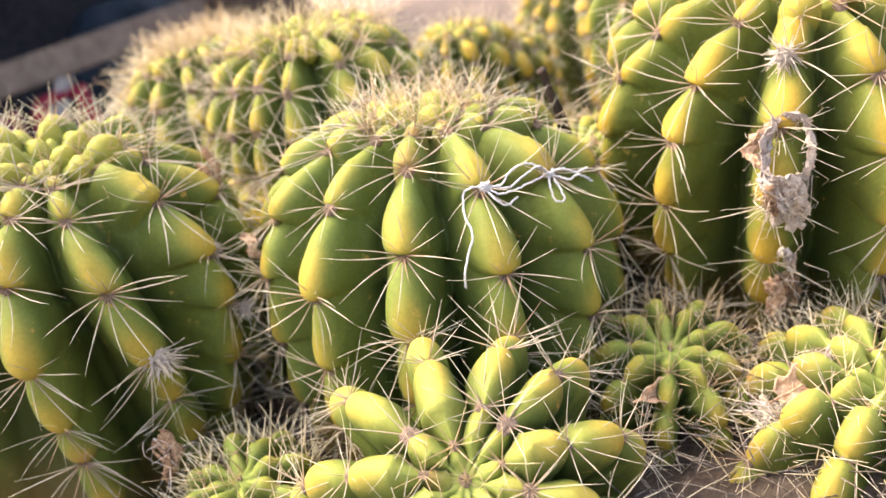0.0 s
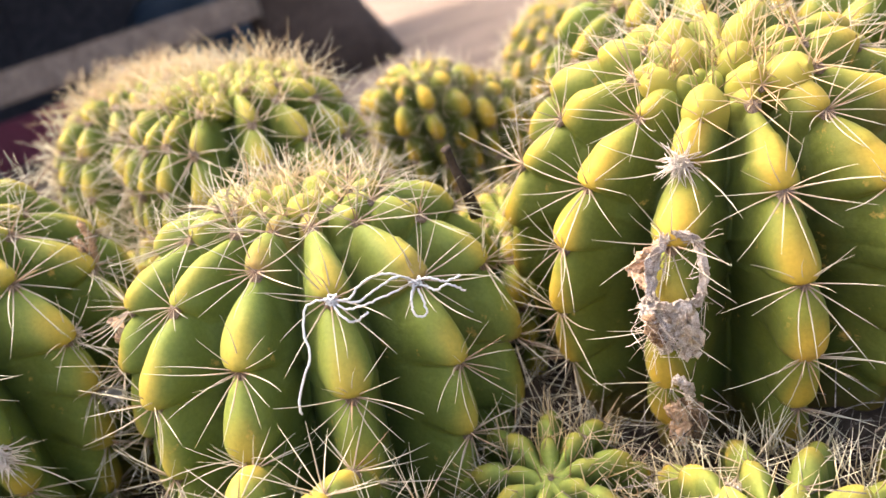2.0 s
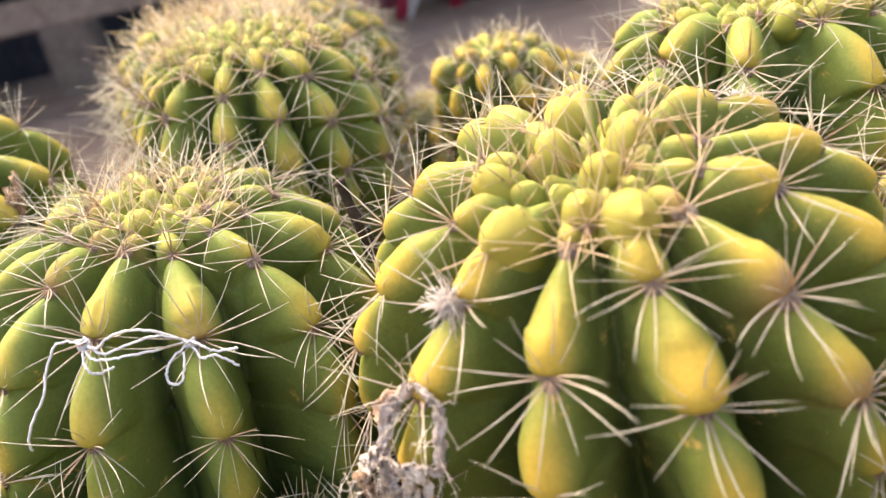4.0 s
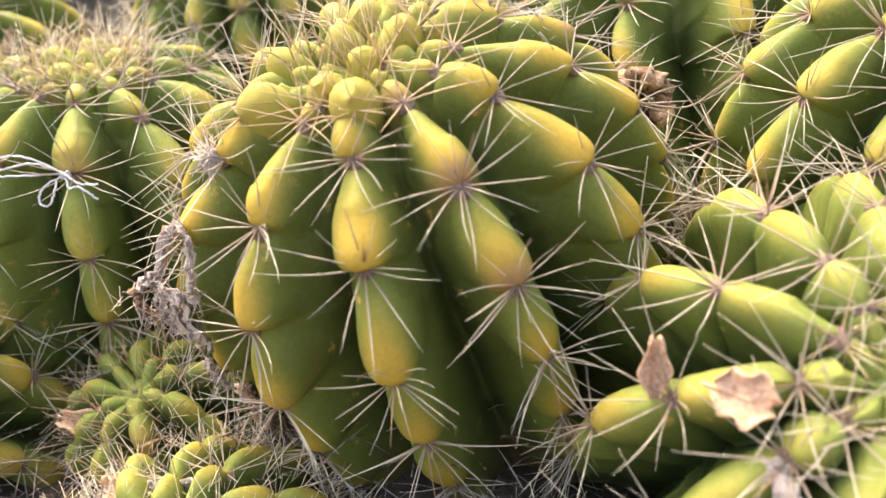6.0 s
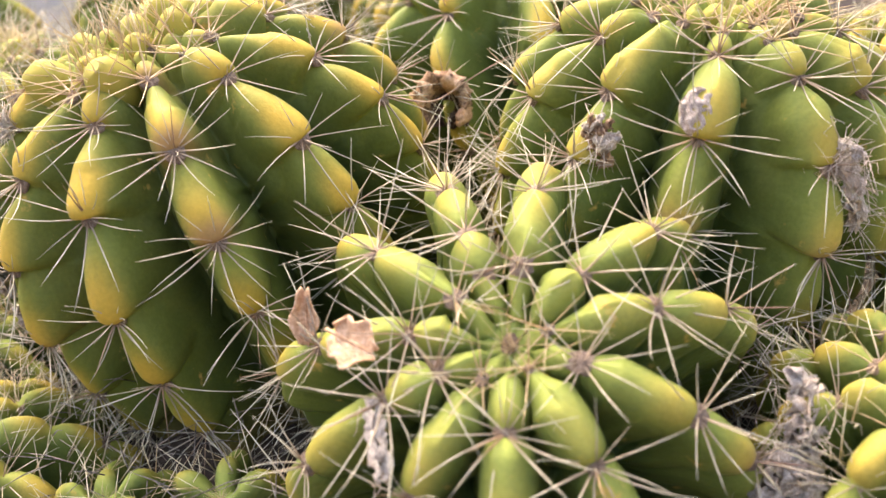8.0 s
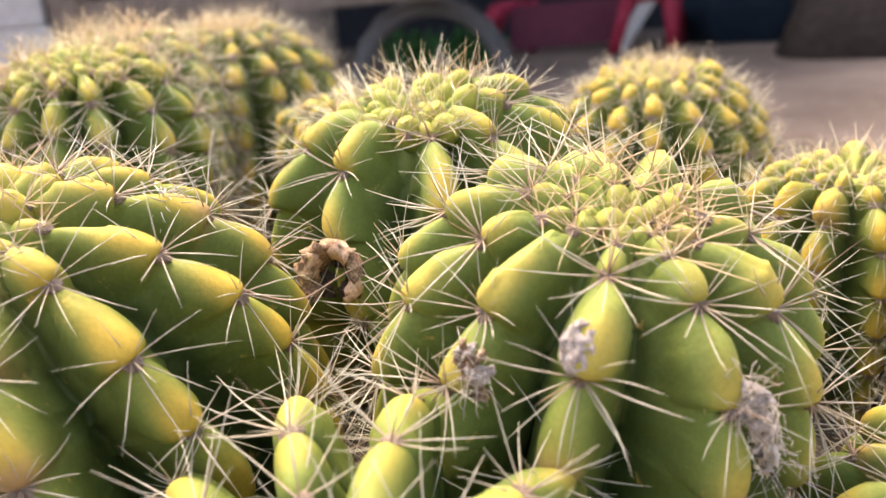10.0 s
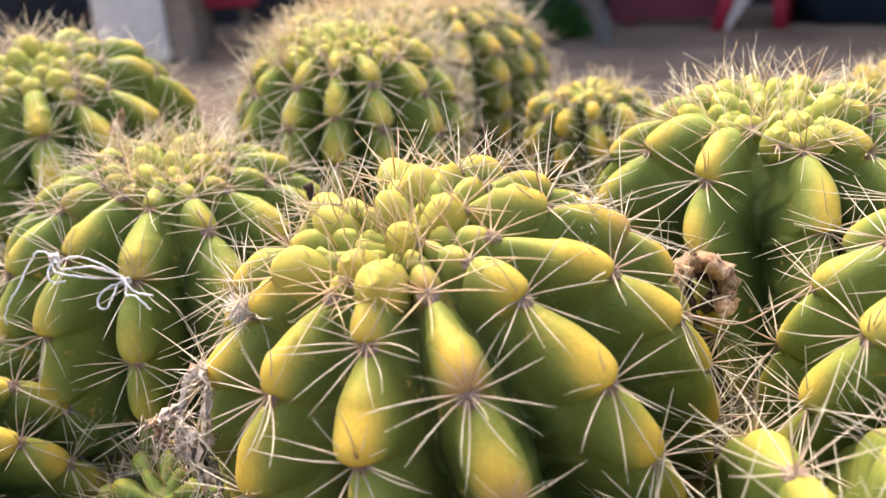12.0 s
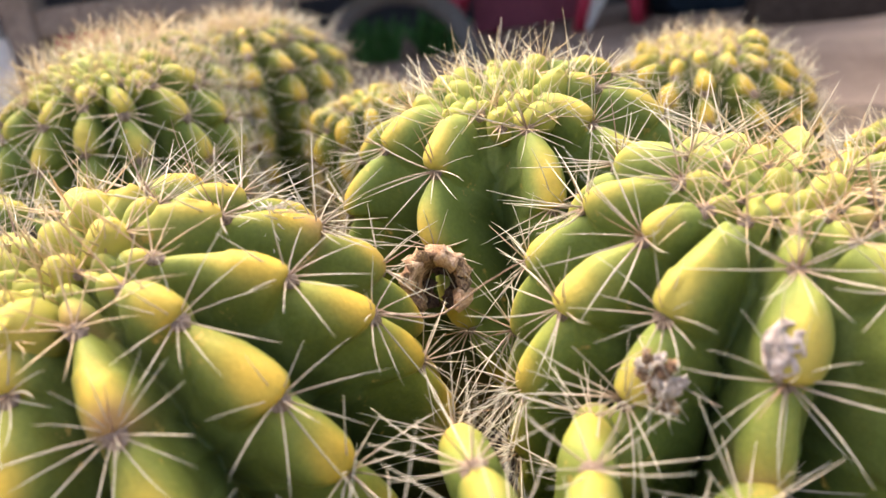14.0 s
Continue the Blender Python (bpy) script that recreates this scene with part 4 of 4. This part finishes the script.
dead_flower("dried brown flower stump at the foot of a rib", (0.218, 0.443, 0.0),
            [([(0.168, 0.379, 0.020), (0.170, 0.381, 0.010), (0.168, 0.387, -0.004)], 0.0050, DRY_LEAF),
             ([(0.174, 0.378, 0.020), (0.175, 0.381, 0.008), (0.174, 0.388, -0.008)], 0.0050, DRY_BROWN),
             ([(0.178, 0.378, 0.018), (0.179, 0.382, 0.008), (0.177, 0.389, -0.004)], 0.0040, DRY_BROWN)], 30, 42)
ring_flower("arch of curled orange-brown dead petals on a cactus rib", (0.272, 0.531, 0.0945), (0.52, -0.78, 0.30), 0.0128, 43)
dead_flower("grey papery shred hanging from a scarred rib", (0.372, 0.565, 0.07),
            [([(0.442, 0.534, 0.087), (0.446, 0.534, 0.079), (0.447, 0.539, 0.068), (0.446, 0.543, 0.057)], 0.0048, PAPER),
             ([(0.446, 0.536, 0.085), (0.449, 0.536, 0.074), (0.449, 0.541, 0.060)], 0.0034, PAPER),
             ([(0.442, 0.532, 0.086), (0.441, 0.529, 0.081)], 0.0016, PAPER),
             ([(0.440, 0.533, 0.088), (0.446, 0.531, 0.088), (0.450, 0.533, 0.084)], 0.0026, DRY_GREY)], 160, 44)
dead_flower("heap of pinkish grey dead flowers beside a stem", (0.40, 0.50, 0.0),
            [([(0.451, 0.482, 0.030), (0.455, 0.477, 0.022), (0.453, 0.474, 0.014)], 0.0070, DRY_GREY), ([(0.456, 0.480, 0.028), (0.458, 0.474, 0.018), (0.454, 0.472, 0.010)], 0.0060, PAPER),
             ([(0.452, 0.472, 0.012), (0.458, 0.468, 0.003), (0.456, 0.465, -0.008)], 0.0085, DRY_GREY), ([(0.448, 0.470, 0.008), (0.452, 0.466, -0.002), (0.460, 0.463, -0.010)], 0.0080, DRY_GREY),
             ([(0.458, 0.474, 0.010), (0.462, 0.468, 0.000), (0.460, 0.465, -0.010)], 0.0070, PAPER)], 220, 45)
withered_flower("brown dead flower clinging to the upper rib", [[(-0.062, 0.455, 0.146), (-0.058, 0.451, 0.138), (-0.060, 0.450, 0.128)], [(-0.065, 0.453, 0.140), (-0.060, 0.449, 0.133), (-0.063, 0.449, 0.124)]], 0.0052, DRY_BROWN, 10, 46)
withered_flower("small orange-brown dead flower between two stems", [[(-0.054, 0.428, 0.106), (-0.050, 0.424, 0.101), (-0.053, 0.425, 0.095)], [(-0.049, 0.428, 0.104), (-0.053, 0.424, 0.098), (-0.048, 0.426, 0.094)]], 0.0042, DRY_LEAF, 0, 47)
dead_flower("tangle of dry grey membrane over a small cactus", (0.186, 0.332, -0.05),
            [([(0.158, 0.330, 0.000), (0.168, 0.334, 0.002), (0.178, 0.340, 0.002), (0.188, 0.346, 0.000)], 0.0026, PAPER), ([(0.166, 0.338, 0.001), (0.176, 0.346, 0.000), (0.186, 0.350, -0.002)], 0.0030, PAPER),
             ([(0.140, 0.334, -0.006), (0.138, 0.326, -0.010), (0.144, 0.318, -0.014)], 0.0030, PAPER)], 260, 48)
withered_flower("brown papery flower base on a shaded rib", [[(-0.108, 0.372, 0.050), (-0.104, 0.368, 0.042), (-0.108, 0.366, 0.034)], [(-0.112, 0.371, 0.046), (-0.106, 0.366, 0.038), (-0.112, 0.366, 0.030)]], 0.0055, DRY_BROWN, 24, 49)
dead_flower("pale membrane torn from an areole", (0.368, 0.448, 0.0),
            [([(0.370, 0.384, 0.046), (0.374, 0.380, 0.040), (0.378, 0.377, 0.033), (0.381, 0.376, 0.028)], 0.0038, PAPER)], 8, 50)

wool_tuft("grey wool tuft on a cactus areole", (0.191, 0.374, 0.117), 0.0068, 130, 51)
wool_tuft("white wool tuft hanging from an areole", (-0.096, 0.379, 0.080), 0.0100, 120, 52, 0.9)
wool_tuft("small white wool tuft on an areole", (-0.067, 0.418, 0.108), 0.0065, 70, 53)
wool_tuft("pale wool shreds low on a dark rib", (-0.066, 0.424, 0.074), 0.0080, 70, 54)
wool_tuft("grey wool among crown spines", (0.262, 0.470, 0.140), 0.0080, 80, 55)
wool_tuft("white wool on a small cactus", (0.140, 0.326, -0.010), 0.0110, 140, 56)

dry_leaf("curled orange-brown dead leaf standing on spines", (0.336, 0.391, 0.0605), (0.55, -0.75, 0.35), (0.05, 0.1, 1), 0.0165, 0.0075, 61, 0.55)
dry_leaf("crumpled tan dead leaf speared on spines", (0.361, 0.388, 0.059), (0.45, -0.70, 0.55), (0.75, 0.25, -0.35), 0.0150, 0.0135, 62, 0.30, points=8)
dry_leaf("tan dead leaf caught in the wool of a small cactus", (0.151, 0.329, -0.004), (0.0, -0.75, 0.66), (1, 0.1, 0.1), 0.017, 0.0150, 63, 0.35, points=7)
dry_leaf("orange dead leaf lying between young cacti", (0.101, 0.348, 0.002), (0.3, -0.7, 0.6), (1, 0.2, -0.1), 0.018, 0.0100, 65, 0.6)

scar("pale cracked oval scar on a cactus rib", (0.4098, 0.5013, 0.1040), (0.32, -0.86, 0.42), (0.0, 0.3, 1), 0.0060, 0.0078, 71)
dead_flower("dark crumbling scab of dead flower bases on a rib", (0.372, 0.565, 0.07),
            [([(0.377, 0.489, 0.103), (0.381, 0.488, 0.099), (0.386, 0.488, 0.101)], 0.0030, DRY_BROWN), ([(0.376, 0.489, 0.098), (0.379, 0.488, 0.094), (0.377, 0.489, 0.090)], 0.0032, DRY_BROWN),
             ([(0.380, 0.488, 0.096), (0.384, 0.487, 0.094), (0.388, 0.488, 0.097)], 0.0030, DRY_GREY), ([(0.381, 0.488, 0.093), (0.384, 0.488, 0.089), (0.380, 0.489, 0.087)], 0.0028, DRY_BROWN),
             ([(0.374, 0.490, 0.100), (0.378, 0.488, 0.100), (0.383, 0.487, 0.104)], 0.0026, DRY_GREY)], 24, 72)


def flowing(points, jitter, rng, steps):
    """A smooth curve through the points, with slight waves."""
    p = [Vector(v) for v in points]
    p = [p[0] * 2 - p[1]] + p + [p[-1] * 2 - p[-2]]
    out = []
    for i in range(steps):
        t = i / (steps - 1) * (len(p) - 3)
        k = min(int(t), len(p) - 4)
        f = t - k
        a, b, c, d = p[k:k + 4]
        q = 0.5 * (2 * b + (c - a) * f + (2 * a - 5 * b + 4 * c - d) * f * f + (3 * b - a - 3 * c + d) * f ** 3)
        out.append(q + Vector((rng.uniform(-1, 1), rng.uniform(-1, 1), rng.uniform(-1, 1))) * jitter)
    return out


def cotton_thread():
    root = new("cotton_thread")
    tagged(root, "white cotton thread knotted round two spine clusters", "thread")
    k1, k2 = Vector((0.059, 0.362, 0.109)), Vector((0.087, 0.380, 0.100))
    rng = random.Random(5)
    runs = [[k1, (0.065, 0.361, 0.108), (0.071, 0.364, 0.111), (0.079, 0.370, 0.110), k2],
            [k1, (0.064, 0.359, 0.105), (0.071, 0.361, 0.104), (0.080, 0.367, 0.103), k2],
            [k1, (0.068, 0.361, 0.106), (0.075, 0.365, 0.107), (0.083, 0.371, 0.107), k2],
            [k2, (0.085, 0.370, 0.097), (0.085, 0.367, 0.092), (0.089, 0.369, 0.091), (0.088, 0.375, 0.099)],
            [k2, (0.093, 0.377, 0.101), (0.098, 0.379, 0.097), (0.104, 0.383, 0.096)],
            [k2, (0.094, 0.376, 0.096), (0.099, 0.378, 0.096), (0.104, 0.381, 0.090)],
            [k1, (0.062, 0.357, 0.103), (0.066, 0.358, 0.100), (0.070, 0.361, 0.101)],
            [k1, (0.054, 0.360, 0.111), (0.050, 0.358, 0.110), (0.048, 0.353, 0.103), (0.048, 0.348, 0.096), (0.044, 0.345, 0.090), (0.040, 0.343, 0.083), (0.039, 0.343, 0.078)]]
    for run in runs:
        path = flowing(run, 0.0003, rng, 30)
        v, f = tube(path, [0.00047] * 30, 5)
        mesh_object("strand", v, f, THREAD, root)
    for k in (k1, k2):
        pts = [k + Vector((math.cos(i * 0.9) * 0.0022, math.sin(i * 0.9) * 0.0018, (i % 5 - 2) * 0.0007)) for i in range(22)]
        v, f = tube(pts, [0.0006] * 22, 5)
        mesh_object("knot", v, f, THREAD, root)


cotton_thread()


def stray_spine(label, run, r, mat):
    rng = random.Random(9)
    path = flowing(run, 0.0001, rng, 18)
    v, f = tube(path, [r * (1 - 0.6 * i / 17) for i in range(18)], 5)
    tagged(mesh_object("stray_spine", v, f, mat), label, "spine")


stray_spine("long wavy pale spine bridging two cacti", [(0.294, 0.472, 0.112), (0.303, 0.476, 0.109), (0.312, 0.484, 0.107), (0.322, 0.495, 0.114), (0.334, 0.504, 0.121)], 0.0005, SPINE)


def stub():
    """A dead woody stub leaning behind the tied cactus."""
    pts = [(0.1125, 0.468, 0.090), (0.1115, 0.466, 0.104), (0.1095, 0.464, 0.116), (0.109, 0.463, 0.125), (0.1085, 0.4625, 0.127)]
    v, f = tube(pts, [0.0034, 0.0029, 0.0022, 0.0020, 0.0028], 8)
    tagged(mesh_object("dead_twig", v, f, BARK), "dark brown broken twig standing upright", "twig")


stub()


def litter():
    """Fallen spines and fibres lying thick between the stems."""
    rng = random.Random(77)
    verts, faces = [], []
    stems = [(o.matrix_world.translation.x, o.matrix_world.translation.y) for o in scene.objects if o.type == "EMPTY" and o.name.startswith("barrel_cactus")]
    count = 0
    while count < 4600:
        x, y = rng.uniform(-0.25, 0.56), rng.uniform(0.20, 0.78)
        d = min(math.hypot(x - a, y - b) for a, b in stems)
        if d < 0.050 or (d > 0.10 and y > 0.5) or (math.hypot(x - 0.312, y - 0.495) < 0.085):
            continue
        z = bed_height(x, y) + 0.001 + 0.040 * rng.random() ** 2.2
        w, lift = rng.uniform(0, 2 * math.pi), rng.uniform(-0.25, 0.6)
        k = rng.uniform(0.008, 0.030)
        a = Vector((x, y, z))
        way = Vector((math.cos(w), math.sin(w), lift)).normalized() * k
        tube([a, a + way * 0.55 + Vector((0, 0, 0.001)), a + way], [0.00034, 0.00027, 0.0001], 3, verts, faces)
        count += 1
    tagged(mesh_object("fallen_spines", verts, faces, STRAW), "fallen pale spines and fibres strewn between the cacti", "litter", kind="stuff")


litter()


# ---------------------------------------------------------------- the yard behind
def box(name, size, m, mat, parent=None, bevel=0.004, label=""):
    bm = bmesh.new()
    bmesh.ops.create_cube(bm, size=1.0)
    bmesh.ops.scale(bm, vec=size, verts=bm.verts)
    bmesh.ops.bevel(bm, geom=bm.edges[:], offset=bevel, segments=2, affect="EDGES")
    for v in bm.verts:
        v.co += Vector((noise.noise(v.co * 7), noise.noise(v.co * 7 + Vector((5, 0, 0))), noise.noise(v.co * 7 + Vector((0, 9, 0))))) * bevel * 0.6
    bmesh.ops.transform(bm, matrix=m, verts=bm.verts)
    return part(name, bm, mat, parent, label, smooth=False)


YARD_Z = -0.16


def rail_fence():
    root = new("rail_fence")
    tagged(root, "weathered timber rail nailed between a post and a tree", "fence")
    a, b = Vector((-2.95, 2.05, 0.205)), Vector((-0.62, 3.62, 0.205))
    turn = math.degrees(math.atan2(b.y - a.y, b.x - a.x))
    c = (a + b) / 2
    box("rail", ((b - a).length, 0.09, 0.11), pose(c.x, c.y, c.z, 0, 0, turn), TIMBER, root, 0.008)
    box("post", (0.13, 0.13, 0.50), pose(a.x, a.y, YARD_Z + 0.25, 0, 0, turn), TIMBER, root, 0.008)


rail_fence()


def concrete_post(x, y, turn):
    root = new("concrete_post")
    tagged(root, "pale square concrete post on a stepped plinth", "post")
    box("plinth", (0.27, 0.27, 0.34), pose(x, y, YARD_Z + 0.17, 0, 0, turn), CONCRETE, root, 0.012)
    box("shaft", (0.23, 0.23, 1.6), pose(x, y, YARD_Z + 1.14, 0, 0, turn), CONCRETE, root, 0.012)


concrete_post(-3.12, 1.90, 62)
tagged(box("timber_post", (0.22, 0.22, 2.4), pose(-2.78, 3.12, YARD_Z + 1.1, 0, 0, 35), TIMBER, None, 0.010), "brown grey square timber post", "post")


def red_stool():
    root = new("red_stool")
    tagged(root, "low red painted stool with wooden legs", "stool")
    m = pose(-3.25, 2.42, -0.06, 0, 0, 55)
    box("seat", (0.30, 0.26, 0.17), m @ pose(0, 0, 0.17), RED_PAINT, root, 0.008)
    for sx in (-0.09, 0.09):
        for sy in (-0.07, 0.07):
            box("leg", (0.045, 0.045, 0.20), m @ pose(sx, sy, 0.0), TIMBER, root, 0.004)


red_stool()


def half_tyre():
    """A tyre sunk to its middle in the earth."""
    bm = bmesh.new()
    rings, sides = 64, 14
    grid = []
    for i in range(rings):
        w = 2 * math.pi * i / rings
        row = []
        for k in range(sides):
            q = 2 * math.pi * k / sides
            r = 0.225 + 0.030 * math.copysign(abs(math.cos(q)) ** 0.7, math.cos(q)) + (0.004 if (i // 2 + k) % 2 and abs(q) < 1 else 0)
            row.append(bm.verts.new((r * math.cos(w), 0.045 * math.copysign(abs(math.sin(q)) ** 0.7, math.sin(q)), r * math.sin(w))))
        grid.append(row)
    for i in range(rings):
        for k in range(sides):
            bm.faces.new((grid[i][k], grid[(i + 1) % rings][k], grid[(i + 1) % rings][(k + 1) % sides], grid[i][(k + 1) % sides]))
    bmesh.ops.transform(bm, matrix=pose(-1.86, 2.95, YARD_Z - 0.01, 0, 0, 38) @ Matrix.Scale(1.28, 4), verts=bm.verts)
    tagged(part("half_buried_tyre", bm, RUBBER), "dusty grey tyre sunk halfway into the earth", "tyre")


half_tyre()


def bar(root, name, a, b, r, mat):
    v, f = tube([a, Vector(a).lerp(Vector(b), 0.5), b], [r, r, r], 10)
    return mesh_object(name, v, f, mat, root)


def red_frame(label, feet, top, seat):
    """A folded metal trestle: slanting legs, a cross bar and a seat panel."""
    root = new("red_trestle")
    tagged(root, label, "trestle")
    top = [(x + 0.45 * (tx - x), y + 0.45 * (ty - y)) for (x, y), (tx, ty) in zip(feet, top)]
    for (x, y), (tx, ty) in zip(feet, top):
        bar(root, "leg", (x, y, YARD_Z), (tx, ty, 0.07), 0.030, RED_PAINT)
    for (x, y), (tx, ty) in ((feet[0], top[0]), (feet[1], top[1])):
        bar(root, "back_leg", (x - 0.10, y + 0.28, YARD_Z), (tx, ty + 0.05, 0.07), 0.028, RED_PAINT)
    bar(root, "cross_bar", (*top[0], 0.07), (*top[1], 0.07), 0.026, RED_PAINT)
    if seat:
        c = (Vector((*feet[0], 0)) + Vector((*feet[1], 0))) / 2
        box("panel", (0.50, 0.03, 0.20), pose(c.x + 0.26, c.y + 0.15, -0.03, 0, 0, 35), MAROON, root, 0.006)
    return root


red_frame("red tubular metal trestle with a maroon panel", [(-2.11, 3.49), (-2.05, 3.91)], [(-1.82, 3.62), (-2.12, 3.95)], True)
red_frame("red tubular metal trestle standing in the yard", [(-1.49, 3.74), (-1.27, 3.87)], [(-1.36, 3.80), (-1.34, 3.90)], False)
tagged(box("leaning_stick", (0.06, 0.03, 0.36), pose(-1.40, 3.80, YARD_Z + 0.15, 0, 34, 35), CONCRETE, None, 0.004), "pale flat stick leaning against a trestle", "stick")


def tree_trunk():
    pts = [(-0.45, 3.75, YARD_Z - 0.03), (-0.46, 3.75, 0.02), (-0.50, 3.76, 0.2), (-0.60, 3.78, 0.6), (-0.72, 3.85, 1.2), (-0.8, 3.9, 2.4)]
    v, f = tube(pts, [0.34, 0.25, 0.20, 0.18, 0.16, 0.13], 24)
    v = [p + Vector((noise.noise(p * 6), noise.noise(p * 6 + Vector((3, 0, 0))), 0)) * 0.025 for p in v]
    root = new("tree")
    tagged(root, "rough brown tree trunk with a few bare limbs", "tree")
    mesh_object("trunk", v, f, BARK, root)
    for k, (a, b, c) in enumerate((((-0.74, 3.86, 1.4), (-0.5, 3.75, 1.9), (-0.2, 3.7, 2.5)), ((-0.78, 3.88, 1.8), (-1.1, 4.0, 2.3), (-1.4, 4.1, 2.7)))):
        v, f = tube([a, b, c], [0.06, 0.045, 0.02], 10)
        mesh_object("limb", v, f, BARK, root)


tree_trunk()


def tarp_bundle():
    bm = bmesh.new()
    bmesh.ops.create_icosphere(bm, subdivisions=4, radius=1.0)
    for v in bm.verts:
        c = v.co.copy()
        fold = 0.16 * noise.noise(Vector((c.x * 3, c.y * 3, c.z * 0.8))) + 0.06 * noise.noise(c * 7)
        v.co = Vector((c.x * 0.30, c.y * 0.20, max(c.z, -0.7) * 0.26)) * (1 + fold)
    bmesh.ops.transform(bm, matrix=pose(-1.10, 4.30, YARD_Z + 0.20) @ Matrix.Scale(1.3, 4), verts=bm.verts)
    tagged(part("tarpaulin", bm, TARP), "dark blue-green tarpaulin folded in a heap", "tarpaulin")


tarp_bundle()


def weeds(x, y, seed):
    rng = random.Random(seed)
    verts, faces = [], []
    for _ in range(90):
        a = Vector((x + rng.gauss(0, 0.05), y + rng.gauss(0, 0.05), YARD_Z))
        tip = a + Vector((rng.gauss(0, 0.06), rng.gauss(0, 0.06), rng.uniform(0.06, 0.20)))
        ribbon(verts, faces, [a, a.lerp(tip, 0.5) + Vector((0, 0, 0.02)), tip], 0.008, (rng.uniform(-1, 1), rng.uniform(-1, 1), 0), 0.3, rng, 0.0004)
    tagged(mesh_object("weeds", verts, faces, WEED), "low clump of green weeds", "weeds", kind="stuff")


weeds(-1.95, 3.30, 1)
weeds(-2.15, 3.15, 2)
tagged(box("pale_slab", (0.36, 0.26, 0.05), pose(-0.66, 1.72, YARD_Z + 0.014, 0, 0, 30), YARD, None, 0.006), "pale flat slab set in earth", "slab")


def shed():
    # assumed backdrop walls; the shade behind the yard is put into their near-black colour
    for name, (x0, y0), (x1, y1) in (("wall_west", (-6.2, 0.9), (-4.0, 4.4)), ("wall_north", (-4.0, 4.4), (-0.5, 5.6))):
        length, turn = math.hypot(x1 - x0, y1 - y0), math.degrees(math.atan2(y1 - y0, x1 - x0))
        root = new(name)
        tagged(root, "near-black backdrop wall of boards standing in for deep shade", "wall", kind="structure")
        m = pose((x0 + x1) / 2, (y0 + y1) / 2, YARD_Z, 0, 0, turn)
        boards = int(length / 0.2)
        for i in range(boards):
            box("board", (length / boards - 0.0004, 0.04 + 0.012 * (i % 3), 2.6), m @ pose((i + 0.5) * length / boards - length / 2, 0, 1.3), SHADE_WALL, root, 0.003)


shed()


def shade_awning():
    """An unseen roof before the shed walls, added to shade the yard."""
    root = new("shade_awning")
    tagged(root, "unseen corrugated roof sheet added to shade the yard", "roof", kind="structure")
    verts, faces = [], []
    cols = 120
    for k, y in enumerate((1.9, 5.8)):
        for i in range(cols):
            x = -6.6 + 5.7 * i / (cols - 1)
            z = 2.32 + 0.15 * k + 0.018 * math.sin(i * 1.3)
            verts += [(x, y, z), (x, y, z + 0.012)]
    w = 2 * cols
    for i in range(cols - 1):
        faces.append((2 * i, 2 * i + 2, w + 2 * i + 2, w + 2 * i))
        faces.append((2 * i + 1, w + 2 * i + 1, w + 2 * i + 3, 2 * i + 3))
    mesh_object("roof_sheet", verts, faces, RUBBER, root)
    for x, y in ((-6.3, 1.8), (-1.9, 5.35), (-6.3, 5.3)):
        box("pillar", (0.12, 0.12, 2.52), pose(x, y, YARD_Z + 1.26), TIMBER, root, 0.008)


shade_awning()
